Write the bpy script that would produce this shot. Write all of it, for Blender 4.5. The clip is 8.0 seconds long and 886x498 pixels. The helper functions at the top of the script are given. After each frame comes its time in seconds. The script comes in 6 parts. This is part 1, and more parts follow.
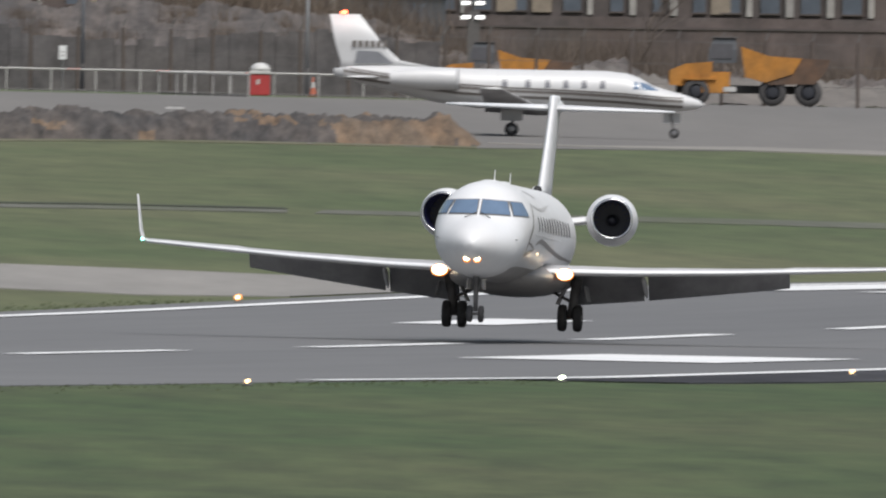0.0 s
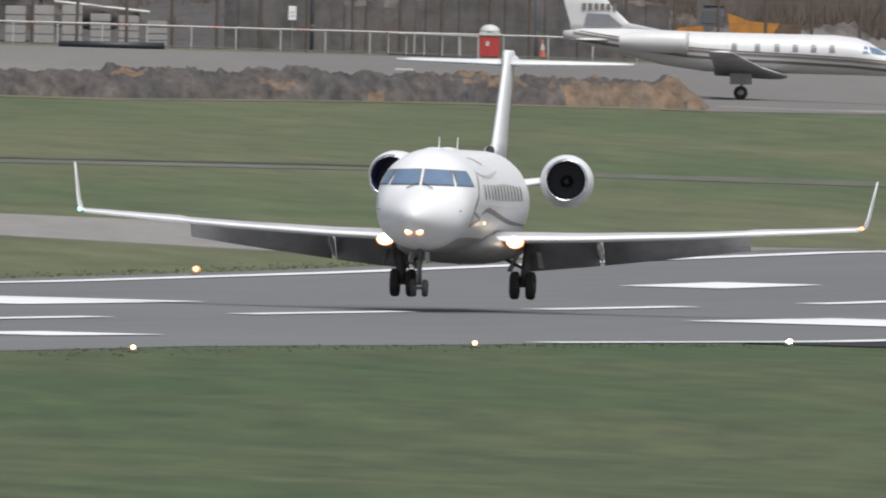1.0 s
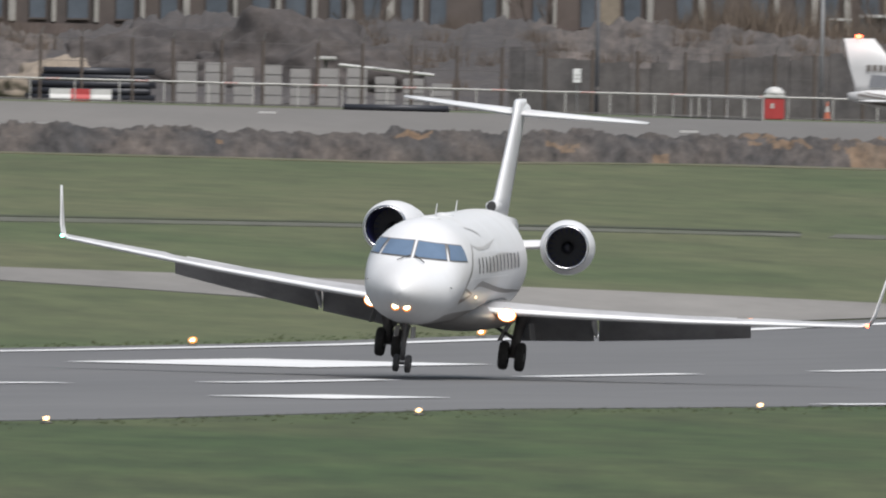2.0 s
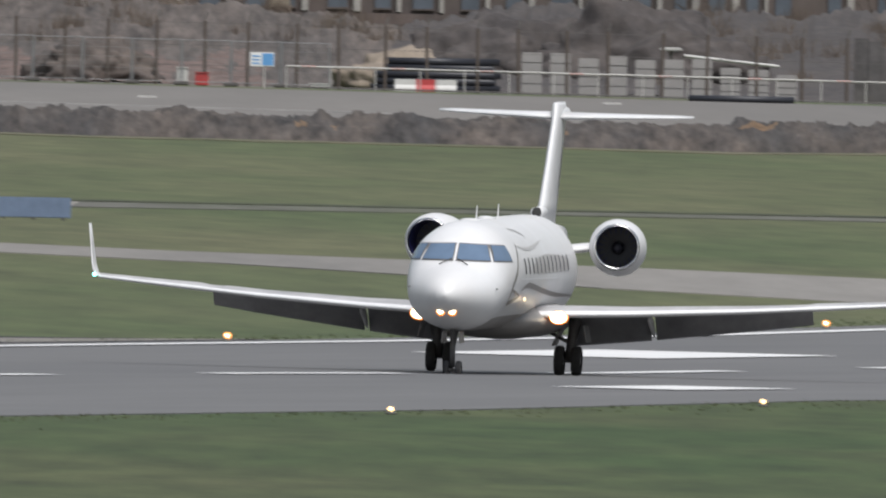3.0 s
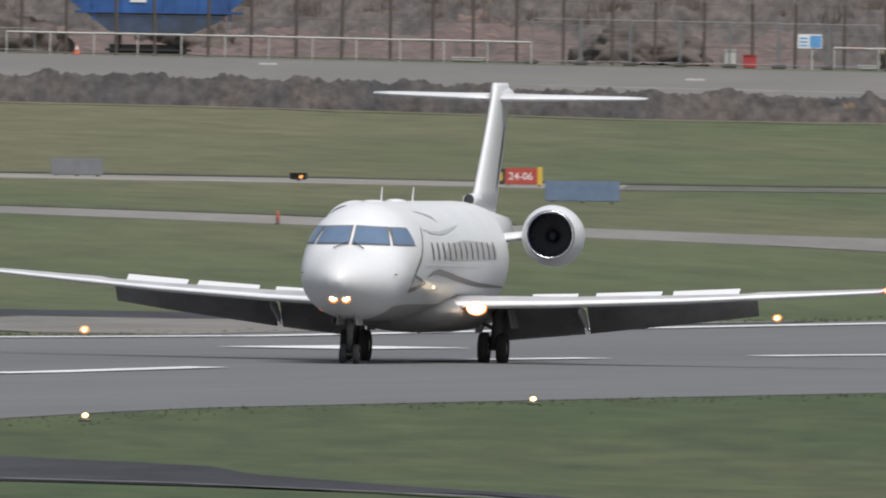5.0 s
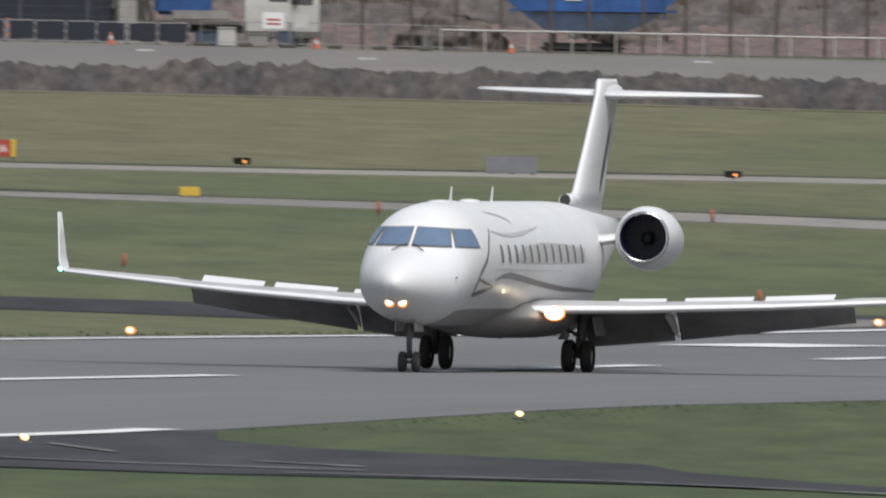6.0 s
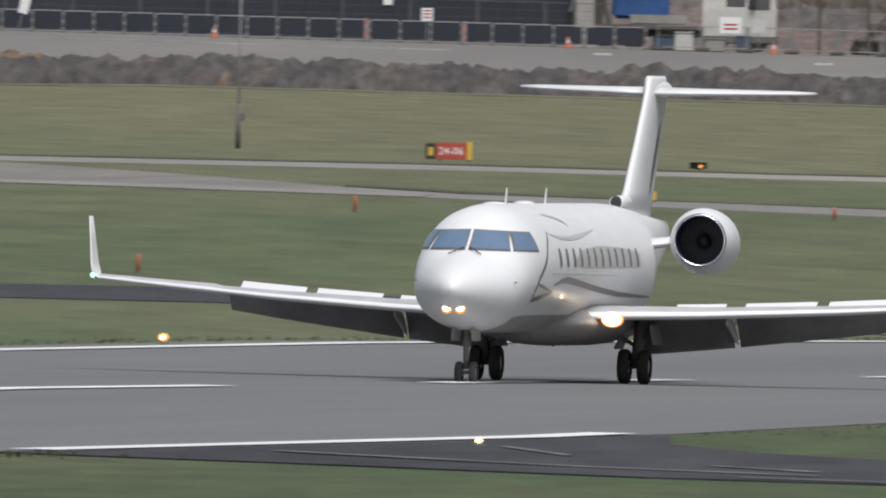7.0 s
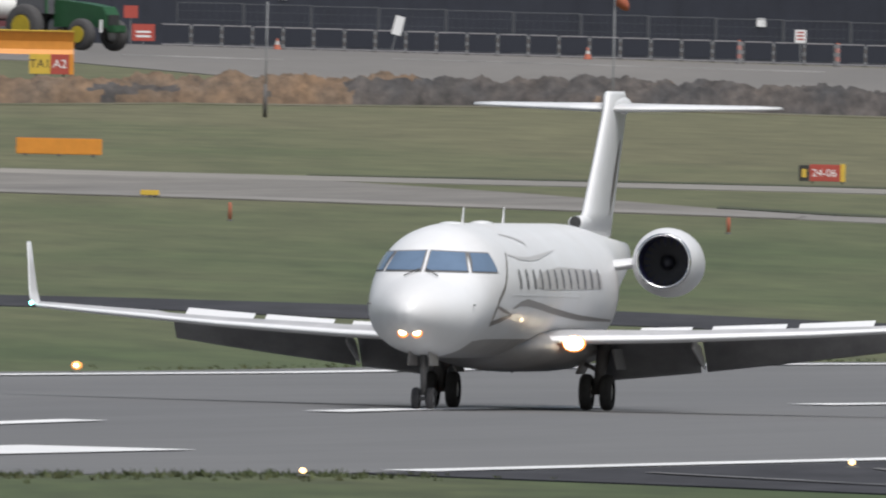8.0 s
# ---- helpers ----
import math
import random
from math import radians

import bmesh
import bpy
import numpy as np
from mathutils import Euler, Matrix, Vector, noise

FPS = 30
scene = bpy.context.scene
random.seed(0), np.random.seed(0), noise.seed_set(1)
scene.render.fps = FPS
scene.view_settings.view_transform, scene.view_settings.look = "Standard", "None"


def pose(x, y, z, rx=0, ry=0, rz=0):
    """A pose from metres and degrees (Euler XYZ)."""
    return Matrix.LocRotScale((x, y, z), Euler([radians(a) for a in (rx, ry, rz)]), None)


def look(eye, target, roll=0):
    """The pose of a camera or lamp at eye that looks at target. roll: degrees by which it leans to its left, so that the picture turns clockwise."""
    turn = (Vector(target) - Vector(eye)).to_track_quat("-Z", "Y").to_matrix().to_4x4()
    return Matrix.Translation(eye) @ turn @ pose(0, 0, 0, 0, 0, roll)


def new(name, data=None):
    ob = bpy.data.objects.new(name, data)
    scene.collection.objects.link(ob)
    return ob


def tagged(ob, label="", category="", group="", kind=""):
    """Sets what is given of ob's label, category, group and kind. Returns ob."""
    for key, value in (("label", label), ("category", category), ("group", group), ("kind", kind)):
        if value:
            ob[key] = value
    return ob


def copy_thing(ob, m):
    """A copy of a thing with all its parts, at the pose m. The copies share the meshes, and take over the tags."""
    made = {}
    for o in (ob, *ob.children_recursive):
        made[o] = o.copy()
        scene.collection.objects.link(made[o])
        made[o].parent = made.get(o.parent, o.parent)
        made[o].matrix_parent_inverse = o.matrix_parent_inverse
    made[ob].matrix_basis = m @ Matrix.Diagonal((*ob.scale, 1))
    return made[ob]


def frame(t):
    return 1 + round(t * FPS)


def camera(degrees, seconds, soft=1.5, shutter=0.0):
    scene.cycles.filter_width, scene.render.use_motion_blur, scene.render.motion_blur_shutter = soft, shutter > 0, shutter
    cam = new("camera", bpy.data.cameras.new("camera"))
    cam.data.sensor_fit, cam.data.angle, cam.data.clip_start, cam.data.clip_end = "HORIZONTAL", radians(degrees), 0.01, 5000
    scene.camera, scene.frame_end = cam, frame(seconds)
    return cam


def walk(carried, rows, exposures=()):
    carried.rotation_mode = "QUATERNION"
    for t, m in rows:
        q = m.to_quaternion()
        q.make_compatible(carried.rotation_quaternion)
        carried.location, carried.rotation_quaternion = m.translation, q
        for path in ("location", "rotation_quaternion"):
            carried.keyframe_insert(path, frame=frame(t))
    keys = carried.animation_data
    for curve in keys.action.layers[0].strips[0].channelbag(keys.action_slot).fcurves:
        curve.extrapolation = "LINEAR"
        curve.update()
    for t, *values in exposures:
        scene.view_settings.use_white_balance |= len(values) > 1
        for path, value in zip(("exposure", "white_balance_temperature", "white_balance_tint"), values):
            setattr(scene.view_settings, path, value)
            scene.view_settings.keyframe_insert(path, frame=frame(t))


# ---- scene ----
# A business jet lands on a runway, followed by a long lens from a fixed stand.
# x runs along the runway, away from the viewer; y across it, away from the viewer's side.
EYE = (0.0, -0.05, 7.489)
cam = camera(0.8189, 8.0, soft=2.0, shutter=0.35)
walk(cam, [
    (0, look(EYE, (1488.551, 184.871, 2.882), 0.780)),
    (0.1, look(EYE, (1488.459, 185.604, 2.670), 0.852)),
    (0.2, look(EYE, (1488.385, 186.187, 2.471), 0.923)),
    (0.3, look(EYE, (1488.318, 186.715, 2.209), 0.995)),
    (0.5, look(EYE, (1488.172, 187.868, 1.976), 1.137)),
    (0.7, look(EYE, (1488.043, 188.885, 1.922), 1.152)),
    (1, look(EYE, (1487.859, 190.332, 1.878), 1.174)),
    (1.2, look(EYE, (1487.708, 191.512, 2.055), 1.087)),
    (1.3, look(EYE, (1487.618, 192.231, 2.821), 1.043)),
    (1.4, look(EYE, (1487.536, 192.877, 3.385), 1.000)),
    (1.5, look(EYE, (1487.447, 193.554, 3.276), 0.957)),
    (1.7, look(EYE, (1487.265, 194.951, 3.412), 0.978)),
    (2.8, look(EYE, (1486.092, 203.680, 2.553), 1.098)),
    (3, look(EYE, (1485.847, 205.468, 2.888), 1.120)),
    (3.1, look(EYE, (1485.735, 206.283, 3.181), 1.065)),
    (3.5, look(EYE, (1485.281, 209.492, 1.800), 0.846)),
    (4, look(EYE, (1484.821, 212.738, 2.233), 0.931)),
    (4.2, look(EYE, (1484.646, 213.956, 2.281), 0.885)),
    (5.3, look(EYE, (1483.664, 220.659, 2.166), 0.636)),
    (5.5, look(EYE, (1483.380, 222.559, 2.029), 0.591)),
    (5.8, look(EYE, (1482.750, 226.716, 2.002), 0.643)),
    (6, look(EYE, (1482.398, 229.010, 2.092), 0.678)),
    (6.1, look(EYE, (1482.237, 230.055, 2.320), 0.652)),
    (6.5, look(EYE, (1481.479, 234.891, 2.580), 0.552)),
    (6.7, look(EYE, (1481.123, 237.119, 2.375), 0.763)),
    (7, look(EYE, (1480.674, 239.900, 2.033), 1.081)),
    (7.2, look(EYE, (1480.319, 242.073, 1.691), 1.073)),
    (7.3, look(EYE, (1480.140, 243.152, 1.363), 1.069)),
    (7.4, look(EYE, (1479.977, 244.136, 0.994), 1.065)),
    (7.5, look(EYE, (1479.825, 245.050, 0.864), 1.061)),
    (7.6, look(EYE, (1479.678, 245.941, 1.096), 1.074)),
    (7.8, look(EYE, (1479.429, 247.456, 2.003), 1.100)),
    (8, look(EYE, (1479.202, 248.818, 2.386), 1.126)),
], exposures=[(0, 0.56), (0.5, 0.64), (1, 0.63), (1.5, 0.64), (2.8, 0.55), (3.5, 0.51), (4, 0.52), (5.5, 0.48), (6.5, 0.50), (7.5, 0.51), (8, 0.53)])

# ---- sky and light: a bright overcast afternoon ----
world = bpy.data.worlds.new("overcast_sky")
scene.world = world
world.use_nodes = True
wn = world.node_tree.nodes
sky = wn.new("ShaderNodeTexSky")
sky.sky_type, sky.sun_disc = "NISHITA", False
sky.sun_elevation, sky.sun_rotation = radians(62), radians(240)
sky.air_density, sky.dust_density = 1.4, 3.0
grey = wn.new("ShaderNodeHueSaturation")
grey.inputs["Saturation"].default_value = 0.8
world.node_tree.links.new(sky.outputs[0], grey.inputs["Color"])
world.node_tree.links.new(grey.outputs[0], wn["Background"].inputs["Color"])
wn["Background"].inputs["Strength"].default_value = 0.058
sun_data = bpy.data.lights.new("sun", "SUN")
sun_data.energy, sun_data.angle, sun_data.color = 2.5, radians(35), (1.0, 0.985, 0.968)
sun = new("sun", sun_data)
sun.matrix_basis = look((0, 0, 100), (46, 28, 0))


# ---- materials ----
def material(name, colour, rough=0.7, metal=0.0, grain=0.0, scale=5.0, second=None, big=0.0, bigscale=0.2, bump=0.0,
             emit=0.0, stretch=(1, 1, 1), island=0.0, coat=0.0, turn=0.0):
    """A surface with variation at two scales; second is the colour that it drifts to."""
    m = bpy.data.materials.new(name)
    m.use_nodes = True
    nt = m.node_tree
    b = nt.nodes["Principled BSDF"]
    b.inputs["Roughness"].default_value, b.inputs["Metallic"].default_value = rough, metal
    b.inputs["Base Color"].default_value = (*colour, 1)
    b.inputs["Coat Weight"].default_value = coat
    if emit:
        b.inputs["Emission Color"].default_value = (*colour, 1)
        b.inputs["Emission Strength"].default_value = emit
        return m
    if not (grain or big or bump or island):
        return m
    co = nt.nodes.new("ShaderNodeTexCoord")
    mp = nt.nodes.new("ShaderNodeMapping")
    mp.inputs["Scale"].default_value = stretch
    source = co.outputs["Object"]
    if turn:
        vr = nt.nodes.new("ShaderNodeVectorRotate")
        vr.rotation_type = "Z_AXIS"
        vr.inputs["Angle"].default_value = radians(-turn)
        nt.links.new(source, vr.inputs["Vector"])
        source = vr.outputs[0]
    nt.links.new(source, mp.inputs["Vector"])
    fine = nt.nodes.new("ShaderNodeTexNoise")
    fine.inputs["Scale"].default_value, fine.inputs["Detail"].default_value = scale, 6
    nt.links.new(mp.outputs[0], fine.inputs["Vector"])
    fine.inputs["Roughness"].default_value = 0.68
    wide = nt.nodes.new("ShaderNodeTexNoise")
    wide.inputs["Roughness"].default_value = 0.62
    wide.inputs["Scale"].default_value, wide.inputs["Detail"].default_value = bigscale, 5
    nt.links.new(mp.outputs[0], wide.inputs["Vector"])
    ramp = nt.nodes.new("ShaderNodeMapRange")
    ramp.inputs["From Min"].default_value, ramp.inputs["From Max"].default_value = 0.35, 0.65
    ramp.inputs["To Max"].default_value = big
    nt.links.new(wide.outputs[0], ramp.inputs["Value"])
    mix = nt.nodes.new("ShaderNodeMix")
    mix.data_type = "RGBA"
    mix.inputs["A"].default_value = (*colour, 1)
    mix.inputs["B"].default_value = (*(second or colour), 1)
    nt.links.new(ramp.outputs[0], mix.inputs["Factor"])
    val = nt.nodes.new("ShaderNodeMapRange")
    val.inputs["From Min"].default_value, val.inputs["From Max"].default_value = 0.25, 0.75
    val.inputs["To Min"].default_value, val.inputs["To Max"].default_value = 1 - grain, 1 + grain
    nt.links.new(fine.outputs[0], val.inputs["Value"])
    hsv = nt.nodes.new("ShaderNodeHueSaturation")
    nt.links.new(mix.outputs["Result"], hsv.inputs["Color"])
    last = val.outputs[0]
    if island:
        geo = nt.nodes.new("ShaderNodeNewGeometry")
        r2 = nt.nodes.new("ShaderNodeMapRange")
        r2.inputs["To Min"].default_value, r2.inputs["To Max"].default_value = 1 - island, 1 + island
        nt.links.new(geo.outputs["Random Per Island"], r2.inputs["Value"])
        mul = nt.nodes.new("ShaderNodeMath")
        mul.operation = "MULTIPLY"
        nt.links.new(last, mul.inputs[0])
        nt.links.new(r2.outputs[0], mul.inputs[1])
        last = mul.outputs[0]
    nt.links.new(last, hsv.inputs["Value"])
    nt.links.new(hsv.outputs[0], b.inputs["Base Color"])
    if bump:
        bm = nt.nodes.new("ShaderNodeBump")
        bm.inputs["Strength"].default_value = bump
        bm.inputs["Distance"].default_value = 0.05
        nt.links.new(fine.outputs[0], bm.inputs["Height"])
        nt.links.new(bm.outputs[0], b.inputs["Normal"])
    return m


GRASS = material("grass", (0.058, 0.080, 0.031), 0.95, grain=0.36, scale=0.42, second=(0.112, 0.108, 0.057), big=0.7,
                 bigscale=0.035, stretch=(0.16, 1.0, 1), bump=0.1, turn=8.8)


def dry_side(m):
    """The far field is drier towards the dug mound's sandy end."""
    nt = m.node_tree
    co = nt.nodes.new("ShaderNodeTexCoord")
    xyz = nt.nodes.new("ShaderNodeSeparateXYZ")
    nt.links.new(co.outputs["Object"], xyz.inputs[0])

    def span(value, low, high, top):
        r = nt.nodes.new("ShaderNodeMapRange")
        r.interpolation_type = "SMOOTHSTEP"
        r.inputs["From Min"].default_value, r.inputs["From Max"].default_value, r.inputs["To Max"].default_value = low, high, top
        nt.links.new(value, r.inputs["Value"])
        return r.outputs[0]

    def join(kind, a, b):
        j = nt.nodes.new("ShaderNodeMath")
        j.operation = kind
        nt.links.new(a, j.inputs[0])
        nt.links.new(b, j.inputs[1])
        return j.outputs[0]
    slope = join("DIVIDE", xyz.outputs["Y"], xyz.outputs["X"])
    dry = join("MULTIPLY", join("SUBTRACT", span(slope, 0.136, 0.160, 0.78), span(slope, 0.164, 0.172, 0.45)), span(xyz.outputs["X"], 1600, 2250, 1.0))
    mix = [n for n in nt.nodes if n.bl_idname == "ShaderNodeMix"][0]
    patchy = mix.inputs["Factor"].links[0].from_socket
    total = join("ADD", patchy, dry)
    total.node.use_clamp = True
    nt.links.new(total, mix.inputs["Factor"])


dry_side(GRASS)
# Dark tone for the shadow that longer grass throws at pavement edges.
EDGEGRASS = material("shaded_edge_grass", (0.036, 0.042, 0.026), 0.95, grain=0.35, scale=0.5, second=(0.07, 0.078, 0.040), big=1.0, bigscale=0.12, stretch=(0.1, 1, 1), turn=8)
TRACK = material("grassy_track", (0.112, 0.110, 0.096), 0.95, grain=0.3, scale=0.5, second=(0.078, 0.086, 0.054), big=1.0, bigscale=0.06, stretch=(0.12, 1, 1), turn=8.8)
VERGE = material("verge_grass", (0.036, 0.061, 0.019), 0.95, grain=0.45, scale=0.55, second=(0.068, 0.074, 0.032), big=0.9,
                 bigscale=0.05, stretch=(0.12, 1.0, 1), bump=0.1, turn=8.8)
TUFT = material("grass_tuft", (0.058, 0.078, 0.030), 0.95, grain=0.2, scale=0.4, second=(0.10, 0.095, 0.048), big=0.7,
                bigscale=0.05, island=0.2)
ASPHALT = material("runway_asphalt", (0.139, 0.138, 0.139), 0.85, grain=0.10, scale=0.5, second=(0.112, 0.112, 0.115), big=0.8,
                   bigscale=0.06, stretch=(0.06, 1.0, 1))
DARKASPHALT = material("old_asphalt", (0.040, 0.040, 0.045), 0.95, grain=0.3, scale=0.6, second=(0.060, 0.060, 0.066), big=0.8, bigscale=0.08, stretch=(0.1, 1, 1), turn=8)
DARKASPHALT.node_tree.nodes["Principled BSDF"].inputs["Specular IOR Level"].default_value = 0.12
TAXIASPHALT = material("taxiway_asphalt", (0.225, 0.212, 0.196), 0.9, grain=0.15, scale=0.5, second=(0.155, 0.148, 0.139), big=0.9, bigscale=0.05, stretch=(0.1, 1, 1), turn=8)
APRONASPHALT = material("apron_asphalt", (0.172, 0.160, 0.148), 0.9, grain=0.12, scale=0.4, second=(0.130, 0.123, 0.116), big=0.9, bigscale=0.05, stretch=(0.06, 1, 1), turn=8.3)
PALECONCRETE = material("pale_concrete", (0.27, 0.25, 0.22), 0.9, grain=0.15, scale=0.5, second=(0.18, 0.172, 0.158), big=0.9, bigscale=0.03)
DIMASPHALT = material("worn_taxiway_asphalt", (0.142, 0.134, 0.124), 0.9, grain=0.3, scale=0.5, second=(0.205, 0.190, 0.170), big=0.9, bigscale=0.06, stretch=(0.1, 1, 1))
WORNLINE = material("faded_line_paint", (0.17, 0.165, 0.165), 0.95, grain=0.5, scale=0.8, second=(0.05, 0.05, 0.055), big=1.0, bigscale=0.25)
DULLPAINT = material("worn_paint", (0.34, 0.33, 0.32), 0.9, grain=0.3, scale=0.6, second=(0.18, 0.175, 0.17), big=1.0, bigscale=0.2)
PAINT = material("marking_paint", (0.72, 0.72, 0.72), 0.8, grain=0.10, scale=0.6, second=(0.55, 0.55, 0.55), big=0.7, bigscale=0.15)
SOIL = material("dug_soil", (0.042, 0.040, 0.040), 1.0, grain=0.85, scale=1.9, second=(0.092, 0.074, 0.062), big=0.8, bigscale=0.38, bump=0.5, stretch=(0.07, 1, 1), turn=8.3)
SANDYSOIL = material("sandy_soil", (0.165, 0.102, 0.057), 1.0, grain=0.7, scale=1.9, second=(0.115, 0.086, 0.062), big=0.95, bigscale=0.38, bump=0.5, stretch=(0.07, 1, 1), turn=8.3)
DRYEARTH = material("dry_earth", (0.135, 0.122, 0.082), 1.0, grain=0.3, scale=0.8, second=(0.085, 0.088, 0.045), big=0.9, bigscale=0.15, stretch=(0.3, 1, 1), turn=8.3)
# Shade under the landing jet, put into a darker body colour.
BELLYSHADE = material("belly_shade_grey", (0.30, 0.285, 0.275), 0.45, grain=0.15, scale=1.5, second=(0.22, 0.21, 0.205), big=0.8, bigscale=0.6)
BANKSOIL = material("bank_soil", (0.074, 0.064, 0.059), 1.0, grain=0.75, scale=1.8, second=(0.108, 0.089, 0.078), big=1.0, bigscale=0.25, bump=0.3, stretch=(0.04, 1, 1), turn=8)
YARD = material("pale_site_yard", (0.165, 0.148, 0.130), 1.0, grain=0.4, scale=0.8, second=(0.115, 0.102, 0.092), big=0.9, bigscale=0.2, bump=0.2, stretch=(0.1, 1, 1), turn=8)
DARKSPOIL = material("dark_spoil", (0.054, 0.049, 0.049), 1.0, grain=0.5, scale=1.2, second=(0.080, 0.069, 0.064), big=0.9, bigscale=0.4, bump=0.3)
BROWNSPOIL = material("brown_spoil", (0.074, 0.064, 0.060), 1.0, grain=0.5, scale=1.2, second=(0.112, 0.090, 0.078), big=0.9, bigscale=0.4, bump=0.3)
SAND = material("sand", (0.24, 0.20, 0.16), 1.0, grain=0.2, scale=1.5, bump=0.5)
JETWHITE = material("aircraft_white_paint", (0.69, 0.695, 0.705), 0.42, grain=0.04, scale=1.2, second=(0.655, 0.645, 0.64), big=0.7, bigscale=0.5, coat=0.12)
# White toned down: the haze before the parked jet is in this colour.
PARKEDWHITE = material("parked_jet_hazed_white", (0.56, 0.56, 0.565), 0.4, grain=0.05, scale=1.2, second=(0.54, 0.535, 0.53), big=0.7, bigscale=0.5)
# Shade below the wing is put into this grey, lifted for haze.
WINGGREY = material("underside_shade_grey", (0.46, 0.455, 0.46), 0.55, grain=0.10, scale=1.5, second=(0.27, 0.27, 0.28), big=0.7, bigscale=0.7)
# Flap tone lightened: distance haze is put into the colour.
FLAPGREY = material("hazed_flap_grey", (0.37, 0.365, 0.375), 0.5, grain=0.2, scale=1.5, second=(0.27, 0.265, 0.275), big=0.8, bigscale=0.9)
BAREMETAL = material("polished_lip_metal", (0.75, 0.75, 0.77), 0.22, 1.0, grain=0.05, scale=3)
LEADING = material("leading_edge_white", (0.74, 0.74, 0.75), 0.4, grain=0.03, scale=3)
LIVERY = material("livery_grey_band", (0.15, 0.135, 0.125), 0.35, grain=0.05, scale=2)
LIVERYPALE = material("livery_pale_grey", (0.48, 0.47, 0.465), 0.35, grain=0.05, scale=2)
# The blue of the reflected sky is part of this base colour.
GLASS = material("sky_tinted_glass", (0.125, 0.18, 0.265), 0.06, grain=0.1, scale=2)
JETPANE = material("smoked_cabin_pane", (0.20, 0.20, 0.215), 0.25, grain=0.1, scale=3)
CABINGLASS = material("cabin_window_glass", (0.10, 0.10, 0.11), 0.12, grain=0.1, scale=3)
# Rubber and gear steel are also lightened to stand for distance haze.
BLACKRUBBER = material("hazed_tyre_rubber", (0.062, 0.060, 0.061), 0.9, grain=0.25, scale=8)
HUB = material("wheel_hub_metal", (0.35, 0.35, 0.36), 0.4, 0.8, grain=0.1, scale=8)
STRUT = material("hazed_gear_steel", (0.17, 0.165, 0.165), 0.55, 0.2, grain=0.15, scale=8)
INLET = material("engine_inlet_dark", (0.018, 0.020, 0.085), 0.4, grain=0.2, scale=4)
FAN = material("fan_blade_metal", (0.06, 0.06, 0.068), 0.5, 0.2, grain=0.1, scale=6)
LAMPWARM = material("landing_lamp", (1.0, 0.84, 0.58), emit=4)
LAMPSIDE = material("side_lamp", (1.0, 0.80, 0.55), emit=0.9)
EDGELAMP = material("edge_light_lamp", (1.0, 0.62, 0.28), emit=3)
# Orange halos of the lamps, added as glowing shapes round the bulbs.
FARHALO = material("far_lamp_halo", (1.0, 0.36, 0.08), emit=0.9)
LAMPGLOW = material("lamp_glow", (1.0, 0.30, 0.05), emit=0.8)
GREENLAMP = material("green_white_lamp", (0.85, 1.0, 0.65), emit=14)
AMBERLAMP = material("amber_lamp", (1.0, 0.40, 0.12), emit=0.9)
REDLAMP = material("red_beacon", (1.0, 0.10, 0.04), emit=10)
FLOODLAMP = material("flood_lamp", (1.0, 0.98, 0.95), emit=0.9)
GREENNAV = material("green_position_lamp", (0.2, 1.0, 0.75), emit=5)
HOUSING = material("light_housing", (0.10, 0.10, 0.09), 0.7, grain=0.2, scale=10)
# Red dulled so that the colour itself carries some haze.
SIGNRED = material("hazed_sign_red", (0.40, 0.068, 0.050), 0.6, grain=0.1, scale=4)
SIGNYELLOW = material("sign_yellow", (0.62, 0.42, 0.06), 0.5, grain=0.1, scale=4)
SIGNORANGE = material("orange_paint", (0.66, 0.26, 0.035), 0.5, grain=0.1, scale=3)
SIGNBLACK = material("sign_black", (0.03, 0.03, 0.03), 0.6, grain=0.1, scale=4)
SIGNWHITE = material("sign_white", (0.75, 0.75, 0.75), 0.5, grain=0.06, scale=4)
SIGNBLUE = material("sign_blue", (0.12, 0.32, 0.62), 0.5, grain=0.06, scale=4)
HUBYELLOW = material("hub_yellow", (0.42, 0.31, 0.02), 0.6, grain=0.15, scale=4)
BOARDBLUE = material("faded_blue_board", (0.145, 0.195, 0.29), 0.8, grain=0.15, scale=3)
BOARDGREY = material("grey_board", (0.185, 0.19, 0.205), 0.8, grain=0.12, scale=3)
RAILWHITE = material("white_rail_paint", (0.46, 0.445, 0.43), 0.6, grain=0.15, scale=3)
RAILRED = material("rail_red_paint", (0.44, 0.20, 0.18), 0.6, grain=0.15, scale=3)
MESHGREY = material("galvanised_steel", (0.22, 0.225, 0.23), 0.6, 0.2, grain=0.1, scale=4)
POSTDARK = material("dark_post", (0.118, 0.110, 0.107), 0.85, grain=0.2, scale=3)
BARRIERGREY = material("dull_pale_plastic", (0.33, 0.32, 0.33), 0.7, grain=0.2, scale=2)
CONEORANGE = material("cone_orange", (0.42, 0.12, 0.07), 0.7, grain=0.1, scale=6)
HANGARNAVY = material("navy_cladding", (0.016, 0.019, 0.030), 0.55, grain=0.12, scale=0.8, second=(0.028, 0.032, 0.046), big=0.8, bigscale=0.1)
FACADE = material("brown_facade", (0.115, 0.090, 0.082), 0.85, grain=0.25, scale=0.5, second=(0.080, 0.070, 0.068), big=0.9, bigscale=0.12)
# Plinth brown lightened, with distance haze mixed into the colour.
REDBRICK = material("hazed_red_brown_wall", (0.120, 0.093, 0.087), 0.9, grain=0.5, scale=0.6, second=(0.085, 0.074, 0.072), big=0.9, bigscale=0.2)
